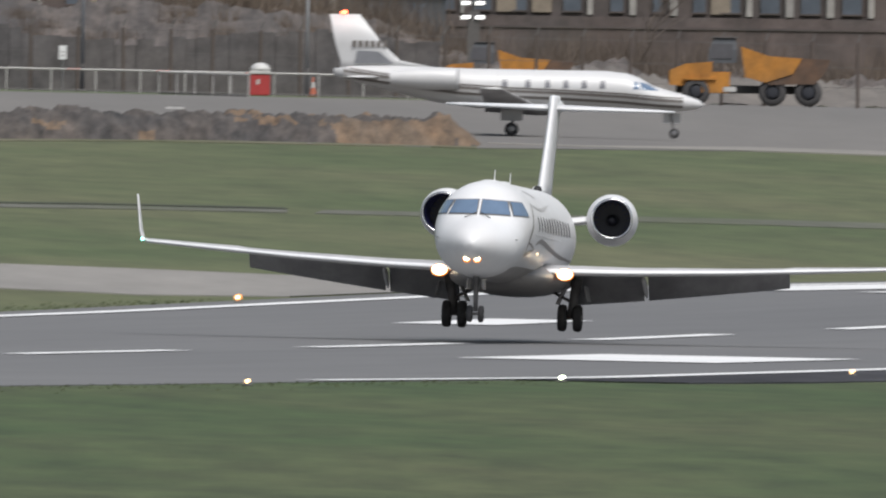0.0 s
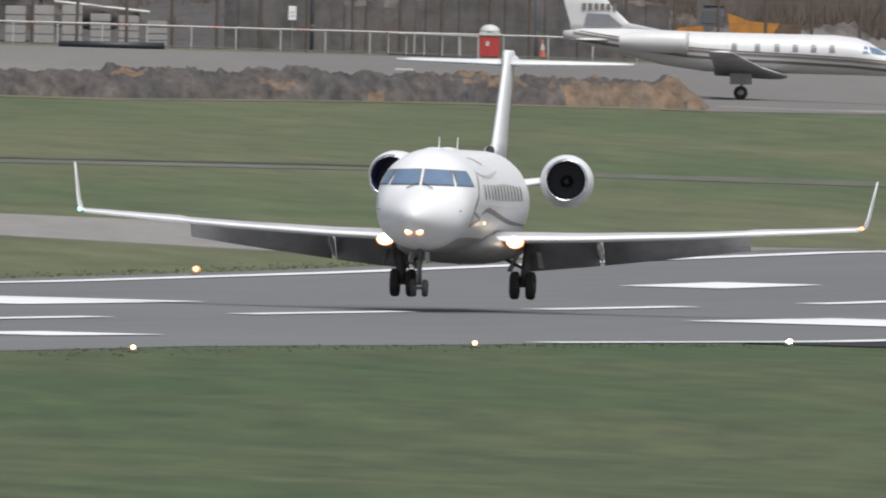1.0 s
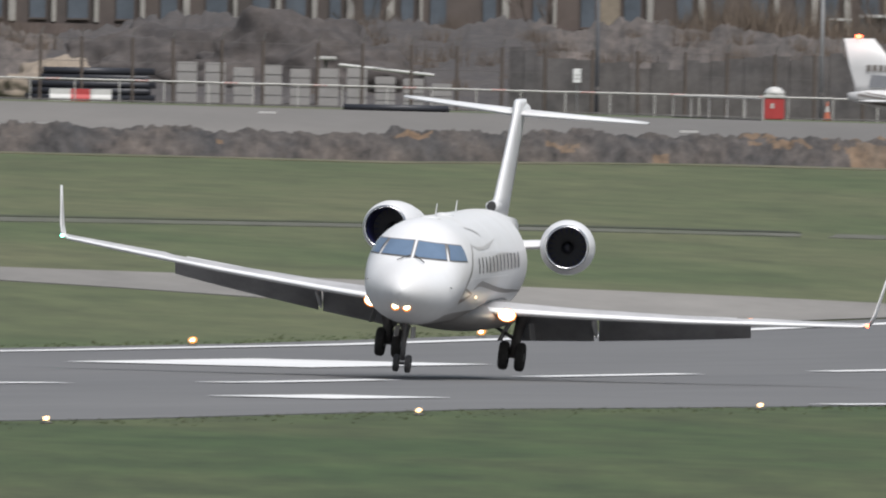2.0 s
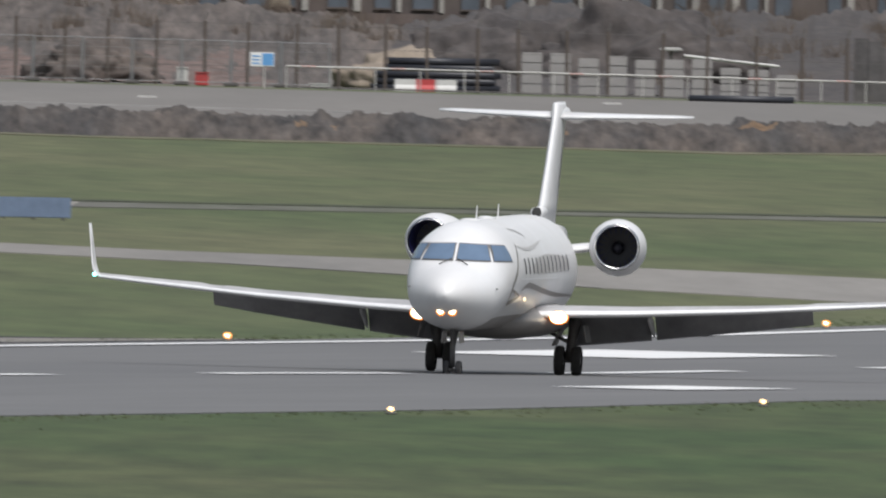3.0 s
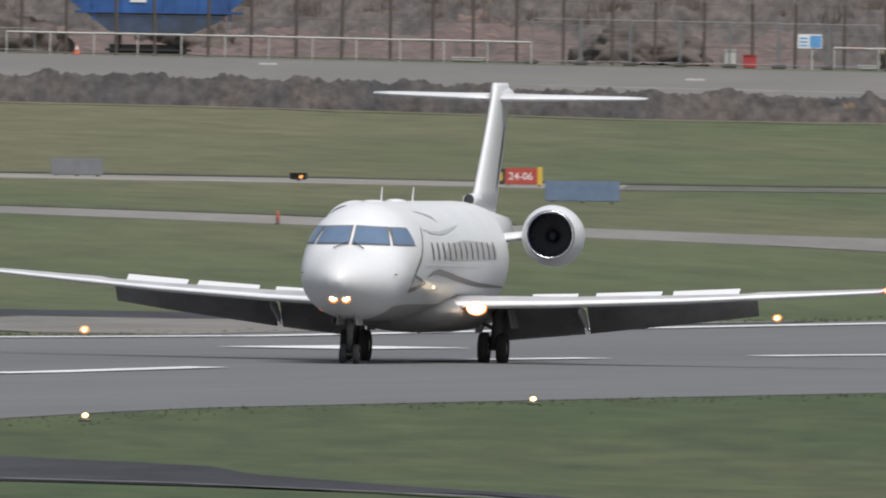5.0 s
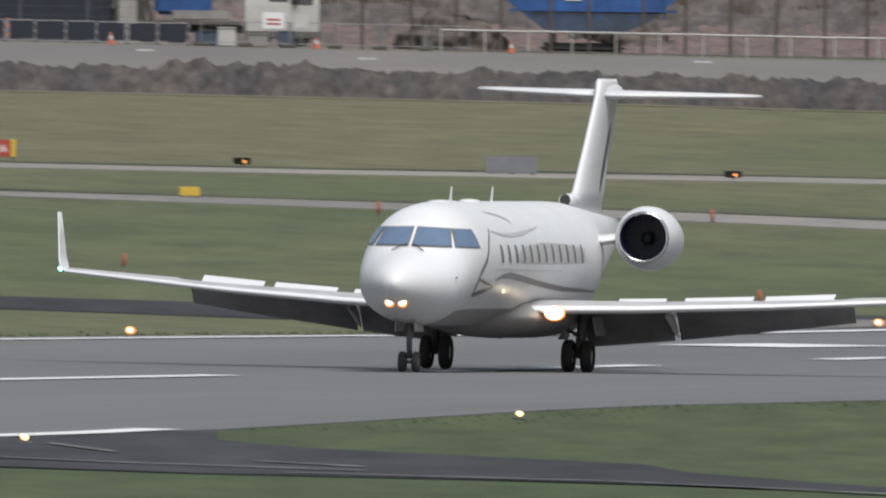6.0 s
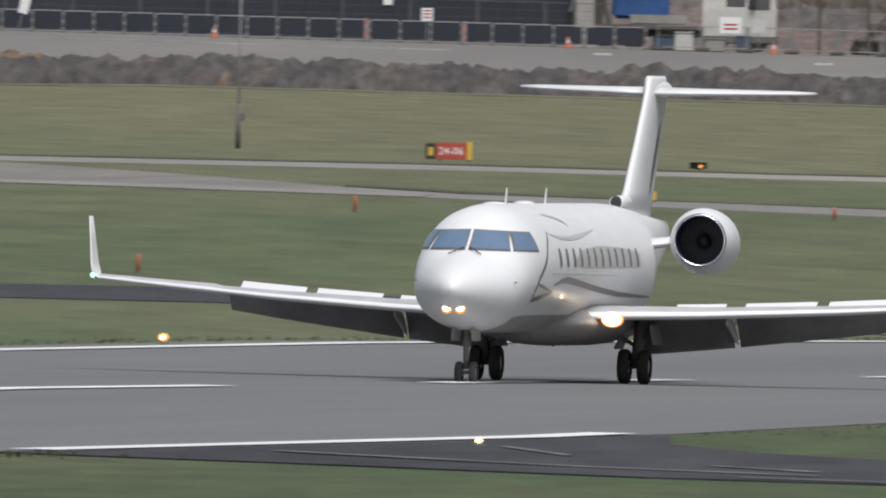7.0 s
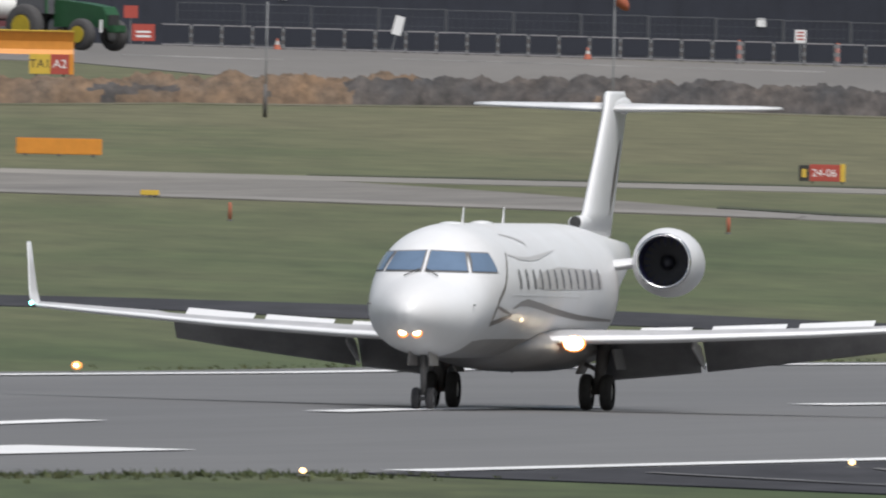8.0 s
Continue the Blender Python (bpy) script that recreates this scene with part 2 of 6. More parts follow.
SHEETPILE = material("weathered_sheet_piling", (0.116, 0.106, 0.102), 0.9, grain=0.5, scale=0.7, second=(0.088, 0.083, 0.084), big=0.9, bigscale=0.3)
REDRUBBLE = material("reddish_rubble", (0.155, 0.104, 0.089), 1.0, grain=0.9, scale=1.0, second=(0.105, 0.085, 0.076), big=0.9, bigscale=0.4, bump=0.6)
SLATE = material("dark_slate_steel", (0.085, 0.090, 0.100), 0.7, grain=0.15, scale=3)
FACADEGLASS = material("building_glass", (0.095, 0.11, 0.135), 0.3, grain=0.3, scale=0.8)
FACADEPALE = material("pale_column", (0.36, 0.34, 0.32), 0.85, grain=0.2, scale=1, second=(0.22, 0.21, 0.205), big=0.8, bigscale=0.3)
YELLOWPLANT = material("plant_yellow", (0.46, 0.19, 0.026), 0.6, grain=0.35, scale=1.5, second=(0.27, 0.13, 0.035), big=0.9, bigscale=0.5)
BROWNPLANT = material("dirty_tipper_body", (0.16, 0.085, 0.045), 0.85, grain=0.35, scale=1.2, second=(0.075, 0.055, 0.045), big=0.9, bigscale=0.5)
BLUEPLANT = material("plant_blue", (0.035, 0.115, 0.34), 0.5, grain=0.2, scale=1.5, second=(0.025, 0.06, 0.17), big=0.9, bigscale=0.5)
BLUESTEEL = material("dull_blue_steel", (0.055, 0.085, 0.15), 0.6, grain=0.3, scale=1.5, second=(0.045, 0.055, 0.075), big=0.9, bigscale=0.5)
GREENPLANT = material("tractor_green", (0.018, 0.075, 0.03), 0.45, grain=0.15, scale=2)
TRUCKWHITE = material("lorry_white", (0.55, 0.545, 0.53), 0.5, grain=0.1, scale=2, second=(0.42, 0.41, 0.40), big=0.8, bigscale=0.7)
CONCRETE = material("grey_concrete", (0.30, 0.29, 0.28), 0.95, grain=0.15, scale=1.2, second=(0.22, 0.215, 0.21), big=0.8, bigscale=0.4)
BLACKPIPE = material("black_pipe", (0.028, 0.030, 0.038), 0.5, grain=0.15, scale=2)
DARKRED = material("dark_red_paint", (0.13, 0.035, 0.04), 0.6, grain=0.2, scale=3)
REDPLASTIC = material("red_plastic", (0.40, 0.045, 0.045), 0.55, grain=0.15, scale=2)
SCRUB = material("dry_scrub", (0.098, 0.078, 0.064), 0.95, grain=0.3, scale=0.5, second=(0.14, 0.108, 0.080), big=0.8, bigscale=0.1, island=0.3)
DARKTRUNK = material("dark_bark", (0.10, 0.08, 0.07), 0.95, grain=0.3, scale=2)


# ---- tools ----
def part(name, bm, mat, parent=None, label="", smooth=False):
    me = bpy.data.meshes.new(name)
    bm.to_mesh(me)
    bm.free()
    for mm in (mat if isinstance(mat, (list, tuple)) else [mat]):
        me.materials.append(mm)
    if smooth:
        me.polygons.foreach_set("use_smooth", [True] * len(me.polygons))
    ob = new(name, me)
    if parent is not None:
        ob.parent = parent
    if label:
        ob["label"] = label
    return ob


def thing(name, m, label, category, group="", kind=""):
    ob = new(name)
    ob.matrix_basis = m
    return tagged(ob, label, category, group, kind)


def add_box(bm, x0, x1, y0, y1, z0, z1, bevel=0.0, m=None):
    v = [bm.verts.new((x, y, z)) for z in (z0, z1) for y in (y0, y1) for x in (x0, x1)]
    fs = [bm.faces.new([v[i] for i in q]) for q in
          ((0, 2, 3, 1), (4, 5, 7, 6), (0, 1, 5, 4), (2, 6, 7, 3), (0, 4, 6, 2), (1, 3, 7, 5))]
    if bevel:
        es = list({e for f in fs for e in f.edges})
        r = bmesh.ops.bevel(bm, geom=es, offset=bevel, segments=2, affect="EDGES")
        v = list({w for f in r["faces"] for w in f.verts} | {w for w in v if w.is_valid})
    if m is not None:
        bmesh.ops.transform(bm, matrix=m, verts=v)
    return v


def boxbm(x0, x1, y0, y1, z0, z1, bevel=0.0, m=None):
    bm = bmesh.new()
    add_box(bm, x0, x1, y0, y1, z0, z1, bevel, m)
    return bm


def add_rod(bm, a, b, r0, r1=None, n=8, caps=True):
    a, b = Vector(a), Vector(b)
    r1 = r0 if r1 is None else r1
    q = (b - a).to_track_quat("Z", "Y").to_matrix()
    rings = []
    for p, r in ((a, r0), (b, r1)):
        rings.append([bm.verts.new(p + q @ Vector((r * math.cos(k * 2 * math.pi / n), r * math.sin(k * 2 * math.pi / n), 0)))
                      for k in range(n)])
    for k in range(n):
        bm.faces.new((rings[0][k], rings[0][(k + 1) % n], rings[1][(k + 1) % n], rings[1][k]))
    if caps:
        bm.faces.new(rings[0][::-1])
        bm.faces.new(rings[1])


def rodbm(a, b, r0, r1=None, n=8):
    bm = bmesh.new()
    add_rod(bm, a, b, r0, r1, n)
    return bm


def loft(bm, rings, closed=True, cap=True):
    """Skin a list of rings of points."""
    vs = [[bm.verts.new(p) for p in ring] for ring in rings]
    n = len(vs[0])
    for a, b in zip(vs, vs[1:]):
        for k in range(n if closed else n - 1):
            bm.faces.new((a[k], a[(k + 1) % n], b[(k + 1) % n], b[k]))
    if cap:
        bm.faces.new(vs[0][::-1])
        bm.faces.new(vs[-1])
    bmesh.ops.recalc_face_normals(bm, faces=bm.faces)
    return vs


def lathe(profile, n=24, axis="x", m=None):
    """Turn a profile of (along, radius) about the x axis."""
    bm = bmesh.new()
    rings = [[(a, r * math.cos(k * 2 * math.pi / n), r * math.sin(k * 2 * math.pi / n)) for k in range(n)] for a, r in profile]
    loft(bm, rings, True, False)
    if m is not None:
        bmesh.ops.transform(bm, matrix=m, verts=bm.verts)
    return bm


def ballbm(r, m=None, sub=2, squash=(1, 1, 1)):
    bm = bmesh.new()
    bmesh.ops.create_icosphere(bm, subdivisions=sub, radius=r)
    bmesh.ops.scale(bm, vec=squash, verts=bm.verts)
    if m is not None:
        bmesh.ops.transform(bm, matrix=m, verts=bm.verts)
    return bm


# ---- the lie of the land ----
YC, NEAR, FAR = 204.92, 181.61, 228.24
STATION = [1030 + 60 * k for k in range(15)]
HEIGHT = [0.05, -0.15, -0.12, 0.07, 0.03, -0.02, 0.04, -0.057, -0.197, -0.193, -0.203, -0.167, -0.015, 0.214, 0.431]
CROSS = math.tan(radians(0.35))
EDGE, FENCE_R = 234.0, 2750.0


def land(x, y):
    """Height of the ground, fitted to the camera's view: runway swells, a crossfall, and a slow rise beyond it."""
    z = float(np.interp(x, STATION, HEIGHT)) * min(max((420 - y) / 190, 0), 1) + CROSS * (min(y, EDGE) - YC)
    # the near margin is lifted over the runway's middle to fit the camera's view
    z += float(np.interp(x, [1150, 1200, 1290, 1350, 1420], [0, 0.075, 0.06, 0.04, 0])) * min(max((198 - y) / 14, 0), 1)
    if y > EDGE:
        az = min(max(math.atan2(y, max(x, 1)), 0.105), 0.2)
        rb = EDGE / math.sin(az)
        up = 6.186 + 29.487 * (az - 0.147) - CROSS * (EDGE - YC)
        z += up * min(max((math.hypot(x, y) - rb) / (FENCE_R - rb), 0), 1)
    return z


def spot(az, r, dz=0.0, turn=0.0):
    """A pose on the ground at a bearing and range from the viewer's stand: local x runs square to the line of sight, y away."""
    a = radians(az)
    x, y = r * math.cos(a), r * math.sin(a)
    return pose(x, y, land(x, y) + dz, 0, 0, az - 90 + turn)


def sheet(name, pairs, mat, dz, label, category, steps=6, across=4):
    """A paved strip laid on the ground between pairs of edge points."""
    bm = bmesh.new()
    rows = []
    for (a, b), (c, d) in zip(pairs, pairs[1:]):
        for s in range(steps):
            u = s / steps
            rows.append((Vector(a).lerp(Vector(c), u), Vector(b).lerp(Vector(d), u)))
    rows.append((Vector(pairs[-1][0]), Vector(pairs[-1][1])))
    grid = []
    for p, q in rows:
        line = []
        for k in range(across + 1):
            w = p.lerp(q, k / across)
            line.append(bm.verts.new((w.x, w.y, land(w.x, w.y) + dz)))
        for k, at in ((0, 0), (-1, across + 2)):
            v = line[k]
            line.insert(at, bm.verts.new((v.co.x, v.co.y, v.co.z - dz - 0.05)))
        grid.append(line)
    for a, b in zip(grid, grid[1:]):
        for k in range(across + 2):
            bm.faces.new((a[k], a[k + 1], b[k + 1], b[k]))
    bmesh.ops.recalc_face_normals(bm, faces=bm.faces)
    return tagged(part(name, bm, mat), label, category, kind="structure")


def build_ground():
    xs = [-4000, -2000, -600, 0, 400, 700, 900] + list(range(1000, 2000, 15)) + list(range(2000, 3000, 25)) + [3000, 3200, 3500, 4000, 4600]
    ys = [-4000, -1500, -500, -100, 50, 110] + list(range(140, 234, 5)) + [234] + list(range(238, 520, 6)) + [530, 600, 750, 1000, 1500, 2500, 4000]
    bm = bmesh.new()
    g = [[bm.verts.new((x, y, land(x, y))) for x in xs] for y in ys]
    for j in range(len(ys) - 1):
        for i in range(len(xs) - 1):
            f = bm.faces.new((g[j][i], g[j][i + 1], g[j + 1][i + 1], g[j + 1][i]))
            f.material_index = 1 if ys[j] < 185 else 0
    tagged(part("ground", bm, [GRASS, VERGE], smooth=True), "mown airfield grass, green with dry straw-coloured patches", "grass", kind="structure")


def marking(name, x0, x1, y0, y1, label, mat=PAINT, dz=0.045, group=""):
    n = max(2, int((x1 - x0) / 10) + 1)
    bm = bmesh.new()
    prev = None
    for k in range(n + 1):
        x = x0 + (x1 - x0) * k / n
        row = [bm.verts.new((x, y, land(x, y) + dz)) for y in (y0, (y0 + y1) / 2, y1)]
        if prev:
            for i in (0, 1):
                bm.faces.new((prev[i], row[i], row[i + 1], prev[i + 1]))
        prev = row
    tagged(part(name, bm, mat), label, "road marking", group, "structure")


def build_runway():
    xs = [-600] + list(range(900, 2200, 50)) + [2600, 3400]
    sheet("runway", [((x, 183.2), (x, FAR + 1.0)) for x in xs], ASPHALT, 0.02, "grey asphalt runway with white markings", "runway", 4, 8)
    marking("edge_line", 900, 3300, 226.4, 227.3, "white painted runway side stripe")
    marking("edge_line", 1090, 1156, 183.5, 184.4, "white painted runway side stripe")
    marking("edge_line", 1455, 1700, 183.3, 184.2, "white painted runway side stripe")
    for k in range(-3, 14):
        x = 1204 + 59.5 * k
        marking("centreline_dash", x, x + 32, 204.35, 205.25, "white runway centreline dash", group="centreline dashes")
    for x0, x1, y0, y1 in ((1729, 1752, 213.2, 216.2), (1872, 1960, 222.0, 226.0), (1872, 1915, 213.4, 219.8), (1579, 1615, 212.8, 219.2),
                           (1436, 1455, 213.6, 216.9), (1584, 1616, 189.6, 196.4), (1420, 1441, 190.8, 193.8), (1100, 1123, 193.4, 196.6),
                           (1000, 1040, 212.5, 218)):
        marking("touchdown_stripe", x0, x1, y0, y1, "broad white touchdown zone stripe", group="touchdown stripes")
    # taxiways
    sheet("taxiway_exit", [((1815, 230), (1895, 229)), ((1808, 238), (1866, 245)), ((1806, 245), (1858, 252)), ((1812, 251), (1849, 257)), ((1817, 258), (1842, 263)),
                           ((1817, 265), (1841, 269)), ((1820, 272), (1843, 277)), ((1822, 282), (1841, 289)), ((1822, 290), (1837, 297)),
                           ((1823, 296), (1845, 302))],
          TAXIASPHALT, 0.03, "pale asphalt taxiway curving away from the runway", "taxiway")
    wide = [((1823, 296), (1845, 302)), ((1820, 304), (1870, 312)), ((1815, 312), (1893, 322)), ((1808, 318), (1883, 331)), ((1785, 335), (1855, 350)), ((1700, 370), (1770, 395))]
    sheet("taxiway_throat", wide, DIMASPHALT, 0.03, "worn grey asphalt where two taxiways meet", "taxiway")
    sheet("taxiway_shoulder", [(a, (a[0] + 9, a[1] + 1.2)) for a, b in wide], TAXIASPHALT, 0.05, "pale shoulder along the taxiway", "taxiway")
    sheet("taxiway_parallel", [((1987, 287), (2010, 290)), ((1972, 294), (1994, 297)),
                               ((1944, 303), (1960, 307)), ((1925, 312), (1945, 316)), ((1893, 322), (1912, 326)), ((1870, 332), (1888, 336))],
          PALECONCRETE, 0.03, "pale weathered taxiway strip across the grass", "taxiway")
    for run in ([((2290, 225), (2330, 225)), ((2125, 262), (2146, 264)), ((2109, 266.4), (2124, 268))],
                [((2107, 267.1), (2119, 268.6)), ((2090, 271), (2103, 273)), ((2040, 279), (2055, 281)), ((1987, 287), (2010, 290))]):
        sheet("taxiway_track", run, TRACK, 0.03, "narrow grey track across the grass", "taxiway")
    for line in ([((2107, 267.1), (2119, 268.6)), ((2090, 271), (2103, 273)), ((2040, 279), (2055, 281)), ((1987, 287), (2010, 290)), ((1972, 294), (1994, 297)),
                  ((1944, 303), (1960, 307)), ((1925, 312), (1945, 316)), ((1893, 322), (1912, 326))],
                 [((1817, 265), (1841, 269)), ((1820, 272), (1843, 277)), ((1822, 282), (1841, 289)), ((1822, 290), (1837, 297)), ((1823, 296), (1845, 302))]):
        sheet("grass_edge_shade", [(b, (b[0] + 6, b[1] + 0.9)) for a, b in line], EDGEGRASS, 0.06, "dark strip painted as the shadow of longer grass along the taxiway edge", "grass", 6, 1)
    sheet("taxiway_stub", [((1546, 229), (1620, 229)), ((1540, 234), (1590, 238)), ((1520, 239), (1556, 244)), ((1515, 245), (1546, 250)), ((1508, 250), (1544, 256)),
                           ((1489, 253), (1530, 259)), ((1488, 258), (1520, 263)), ((1470, 260), (1508, 266)), ((1440, 270), (1475, 276)), ((1300, 300), (1340, 320))],
          DARKASPHALT, 0.03, "dark asphalt strip joining the runway", "taxiway")
    sheet("taxiway_fillet", [((1518, 236.0), (1523, 238.0)), ((1509, 232.6), (1551, 239.2)), ((1514, 229.4), (1562, 237)), ((1530, 229.3), (1592, 233)), ((1546, 229.2), (1625, 229.4))],
          DIMASPHALT, 0.035, "pale asphalt fillet where the strip meets the runway", "taxiway")
    sheet("taxiway_near", [((1080, 183.2), (1158, 183.2)), ((1074, 179.5), (1138, 180.0)), ((1068, 175.7), (1124, 176.2)), ((1050, 166.5), (1102, 166.5)), ((1046, 160.5), (1082, 162.5)),
                           ((1030, 151), (1054, 156)), ((985, 138), (1008, 144)), ((900, 110), (930, 122))],
          DARKASPHALT, 0.03, "dark asphalt taxiway on the near side of the runway", "taxiway")
    for run in ([(1054, 165.5), (1046, 158.8), (1024, 150.2), (985, 139.5)], [(1100, 181.2), (1078, 172), (1066, 166)], [(1122, 180.6), (1106, 176.8)], [(1092, 172), (1080, 168.2)]):
        bm = bmesh.new()
        pairs = [[bm.verts.new((x + d, y + d * 0.08, land(x, y) + 0.05)) for d in (-1.0, 1.0)] for x, y in run]
        for p, q in zip(pairs, pairs[1:]):
            bm.faces.new((p[0], p[1], q[1], q[0]))
        tagged(part("worn_line", bm, WORNLINE), "faint worn line on the dark taxiway", "road marking", kind="structure")
    sheet("taxiway_near", [((1490, 179), (1490, 183.2)), ((1560, 177), (1560, 183.2)), ((1700, 174), (1700, 183.2))], DARKASPHALT, 0.03,
          "dark asphalt fillet beside the runway", "taxiway")

    def ring(a, r):
        return (r * math.cos(radians(a)), r * math.sin(radians(a)))
    sheet("apron", [(ring(a, r0), ring(a, 2790)) for a, r0 in ((4.5, 2490), (6.3, 2495), (6.75, 2500), (7.05, 2462), (8, 2420), (9, 2450), (9.4, 2470), (9.75, 2520), (9.9, 2590), (10.3, 2600), (12, 2600))],
          APRONASPHALT, 0.03, "wide grey asphalt apron", "apron", 6, 6)
    sheet("apron_edge", [(ring(a, 2494 if a < 6.95 else 2486), ring(a, 2512 if a < 6.95 else 2490)) for a in (5.5, 6.3, 6.6, 6.8, 6.95, 7.04)], PALECONCRETE, 0.05, "pale bare strip along the apron edge", "apron edge")
    for a0, a1, r in ((9.05, 9.75, 2520), (7.9, 8.35, 2575), (8.5, 9.0, 2565), (9.2, 9.6, 2690), (7.2, 7.42, 2560), (9.7, 9.85, 2655)):
        n = 6
        sheet("apron_line", [(ring(a0 + (a1 - a0) * k / n, r), ring(a0 + (a1 - a0) * k / n, r + 2.5)) for k in range(n + 1)], DULLPAINT, 0.06,
              "thin worn white line on the apron", "road marking", 1, 1)


def mound_base(a):
    return float(np.interp(a, [7.0, 7.2, 7.3, 7.45, 7.6, 7.75, 8.2, 8.6, 9.2, 9.48, 9.6, 9.7, 9.8, 9.95, 10.4], [2472, 2462, 2456, 2436, 2408, 2402, 2374, 2384, 2376, 2370, 2348, 2334, 2320, 2282, 2180]))


def build_mound():
    """The bank of dug soil along the apron: rounded lumps with creases between them, sandy in places."""
    bm = bmesh.new()
    rows, bearings = [], []
    a = 7.045
    while a < 10.4:
        base = mound_base(a)
        fade = min(1.0, (a - 7.045) / 0.03)
        low = float(np.interp(a, [9.6, 9.7, 9.95], [1.0, 0.9, 0.82]))
        line = []
        for k in range(19):
            u = k / 18
            r = base + u * 26
            x, y = r * math.cos(radians(a)), r * math.sin(radians(a))
            wob = noise.noise((a * 25, u * 2, 9.1)) * 0.5
            lump = abs(noise.noise((a * 30 + wob, u * 2.6, 3.1))) * 0.50 + abs(noise.noise((a * 62, u * 4 + wob, 7.7))) * 0.30 + abs(noise.noise((a * 140, u * 7, 1.7))) * 0.18 + abs(noise.noise((a * 270, u * 13, 4.4))) * 0.13 + noise.noise((a * 9, 0.3, 5.5)) * 0.2
            hgt = (math.sin(math.pi * u) ** 0.5) * (0.80 + lump) * fade * low
            line.append(bm.verts.new((x, y, land(x, y) + max(hgt, 0) - 0.05)))
        rows.append(line)
        bearings.append(a)
        a += 0.0015
    for a, p, q in zip(bearings, rows, rows[1:]):
        sandy = float(np.interp(a, [7.0, 7.14, 7.25, 7.5, 7.7, 9.6, 9.66, 9.9], [0.40, 0.25, 0.10, 0.0, -0.34, -0.42, 0.62, 0.75]))
        for k in range(18):
            f = bm.faces.new((p[k], q[k], q[k + 1], p[k + 1]))
            f.material_index = 1 if noise.noise((a * 11, k * 0.2, 2.2)) + 0.22 * noise.noise((a * 75, k * 0.45, 6.2)) + sandy > 0.26 else 0
    tagged(part("soil_mound", bm, [SOIL, SANDYSOIL], smooth=True), "long lumpy mound of dark and sandy dug soil", "mound", kind="stuff")
    n = 60
    edge = []
    for k in range(n + 1):
        a = 7.05 + 3.3 * k / n
        r = mound_base(a)
        w = 9 + 6 * noise.noise((a * 14, 0, 0))
        edge.append(tuple((q * math.cos(radians(a)), q * math.sin(radians(a))) for q in (r - w, r + 1.5)))
    sheet("bare_margin", edge, DRYEARTH, 0.03, "narrow bare sandy margin at the foot of the mound", "soil", 2, 2)


def build_tufts():
    rnd = random.Random(9)
    bm = bmesh.new()

    def tuft(x, y, s):
        z = land(x, y)
        for _ in range(4):
            a = rnd.uniform(0, 6.28)
            dx, dy = math.cos(a) * s * 0.5, math.sin(a) * s * 0.5
            ox, oy = rnd.uniform(-s, s) * 0.6, rnd.uniform(-s, s) * 0.6
            v = [bm.verts.new(p) for p in ((x + ox - dx * 0.5, y + oy - dy * 0.5, z - 0.01), (x + ox + dx * 0.5, y + oy + dy * 0.5, z - 0.01),
                                           (x + ox + rnd.uniform(-s, s) * 0.5, y + oy + rnd.uniform(-s, s) * 0.5, z + s * rnd.uniform(0.5, 1.0)))]
            bm.faces.new(v)
    for _ in range(1500):
        x = rnd.uniform(1160, 1700)
        if 1480 < x and rnd.random() < 0.7:
            continue
        tuft(x, 183.3 - abs(rnd.gauss(0, 1.6)), rnd.uniform(0.02, 0.075))
    for _ in range(700):
        x = rnd.uniform(980, 1080)
        tuft(x, 183.3 - abs(rnd.gauss(0, 1.5)), rnd.uniform(0.05, 0.16))
    for _ in range(1400):
        x = rnd.uniform(1330, 1800)
        tuft(x, FAR + 1.2 + abs(rnd.gauss(0, 1.2)), rnd.uniform(0.03, 0.10))
    tagged(part("grass_tufts", bm, TUFT), "rough grass tufts along the runway edge", "grass", kind="stuff")


def edge_light(x, y, lamp, group, label, size=0.075):
    ob = thing("runway_edge_light", pose(x, y, land(x, y)), label, "runway light", group)
    part("base", lathe([(0, 0.0), (0, 0.13), (0.05, 0.12), (0.06, 0.05)], 12, m=pose(0, 0, 0, 0, -90, 0)), HOUSING, ob, smooth=True)
    part("lamp", ballbm(size, pose(0, 0, 0.06 + size), 2, (1, 1, 0.85)), lamp, ob, "glowing lamp head", True)
    # On far lights the ball glows as a halo behind this bulb.
    if lamp is FARHALO:
        part("bulb", ballbm(size * 0.5, pose(-size * 0.62, 0, 0.06 + size), 2), LAMPWARM, ob, "bright bulb", True)


def build_lights():
    for k in range(-1, 10):
        edge_light(1544.3 - 60 * k, NEAR - 0.2, GREENLAMP if k == 1 else EDGELAMP, "near edge lights", "small glowing runway edge light in the grass margin", 0.058)
    for k in range(-2, 9):
        edge_light(1791.0 - 60 * k, FAR + 0.2, FARHALO, "far edge lights", "small glowing amber runway edge light", 0.11)


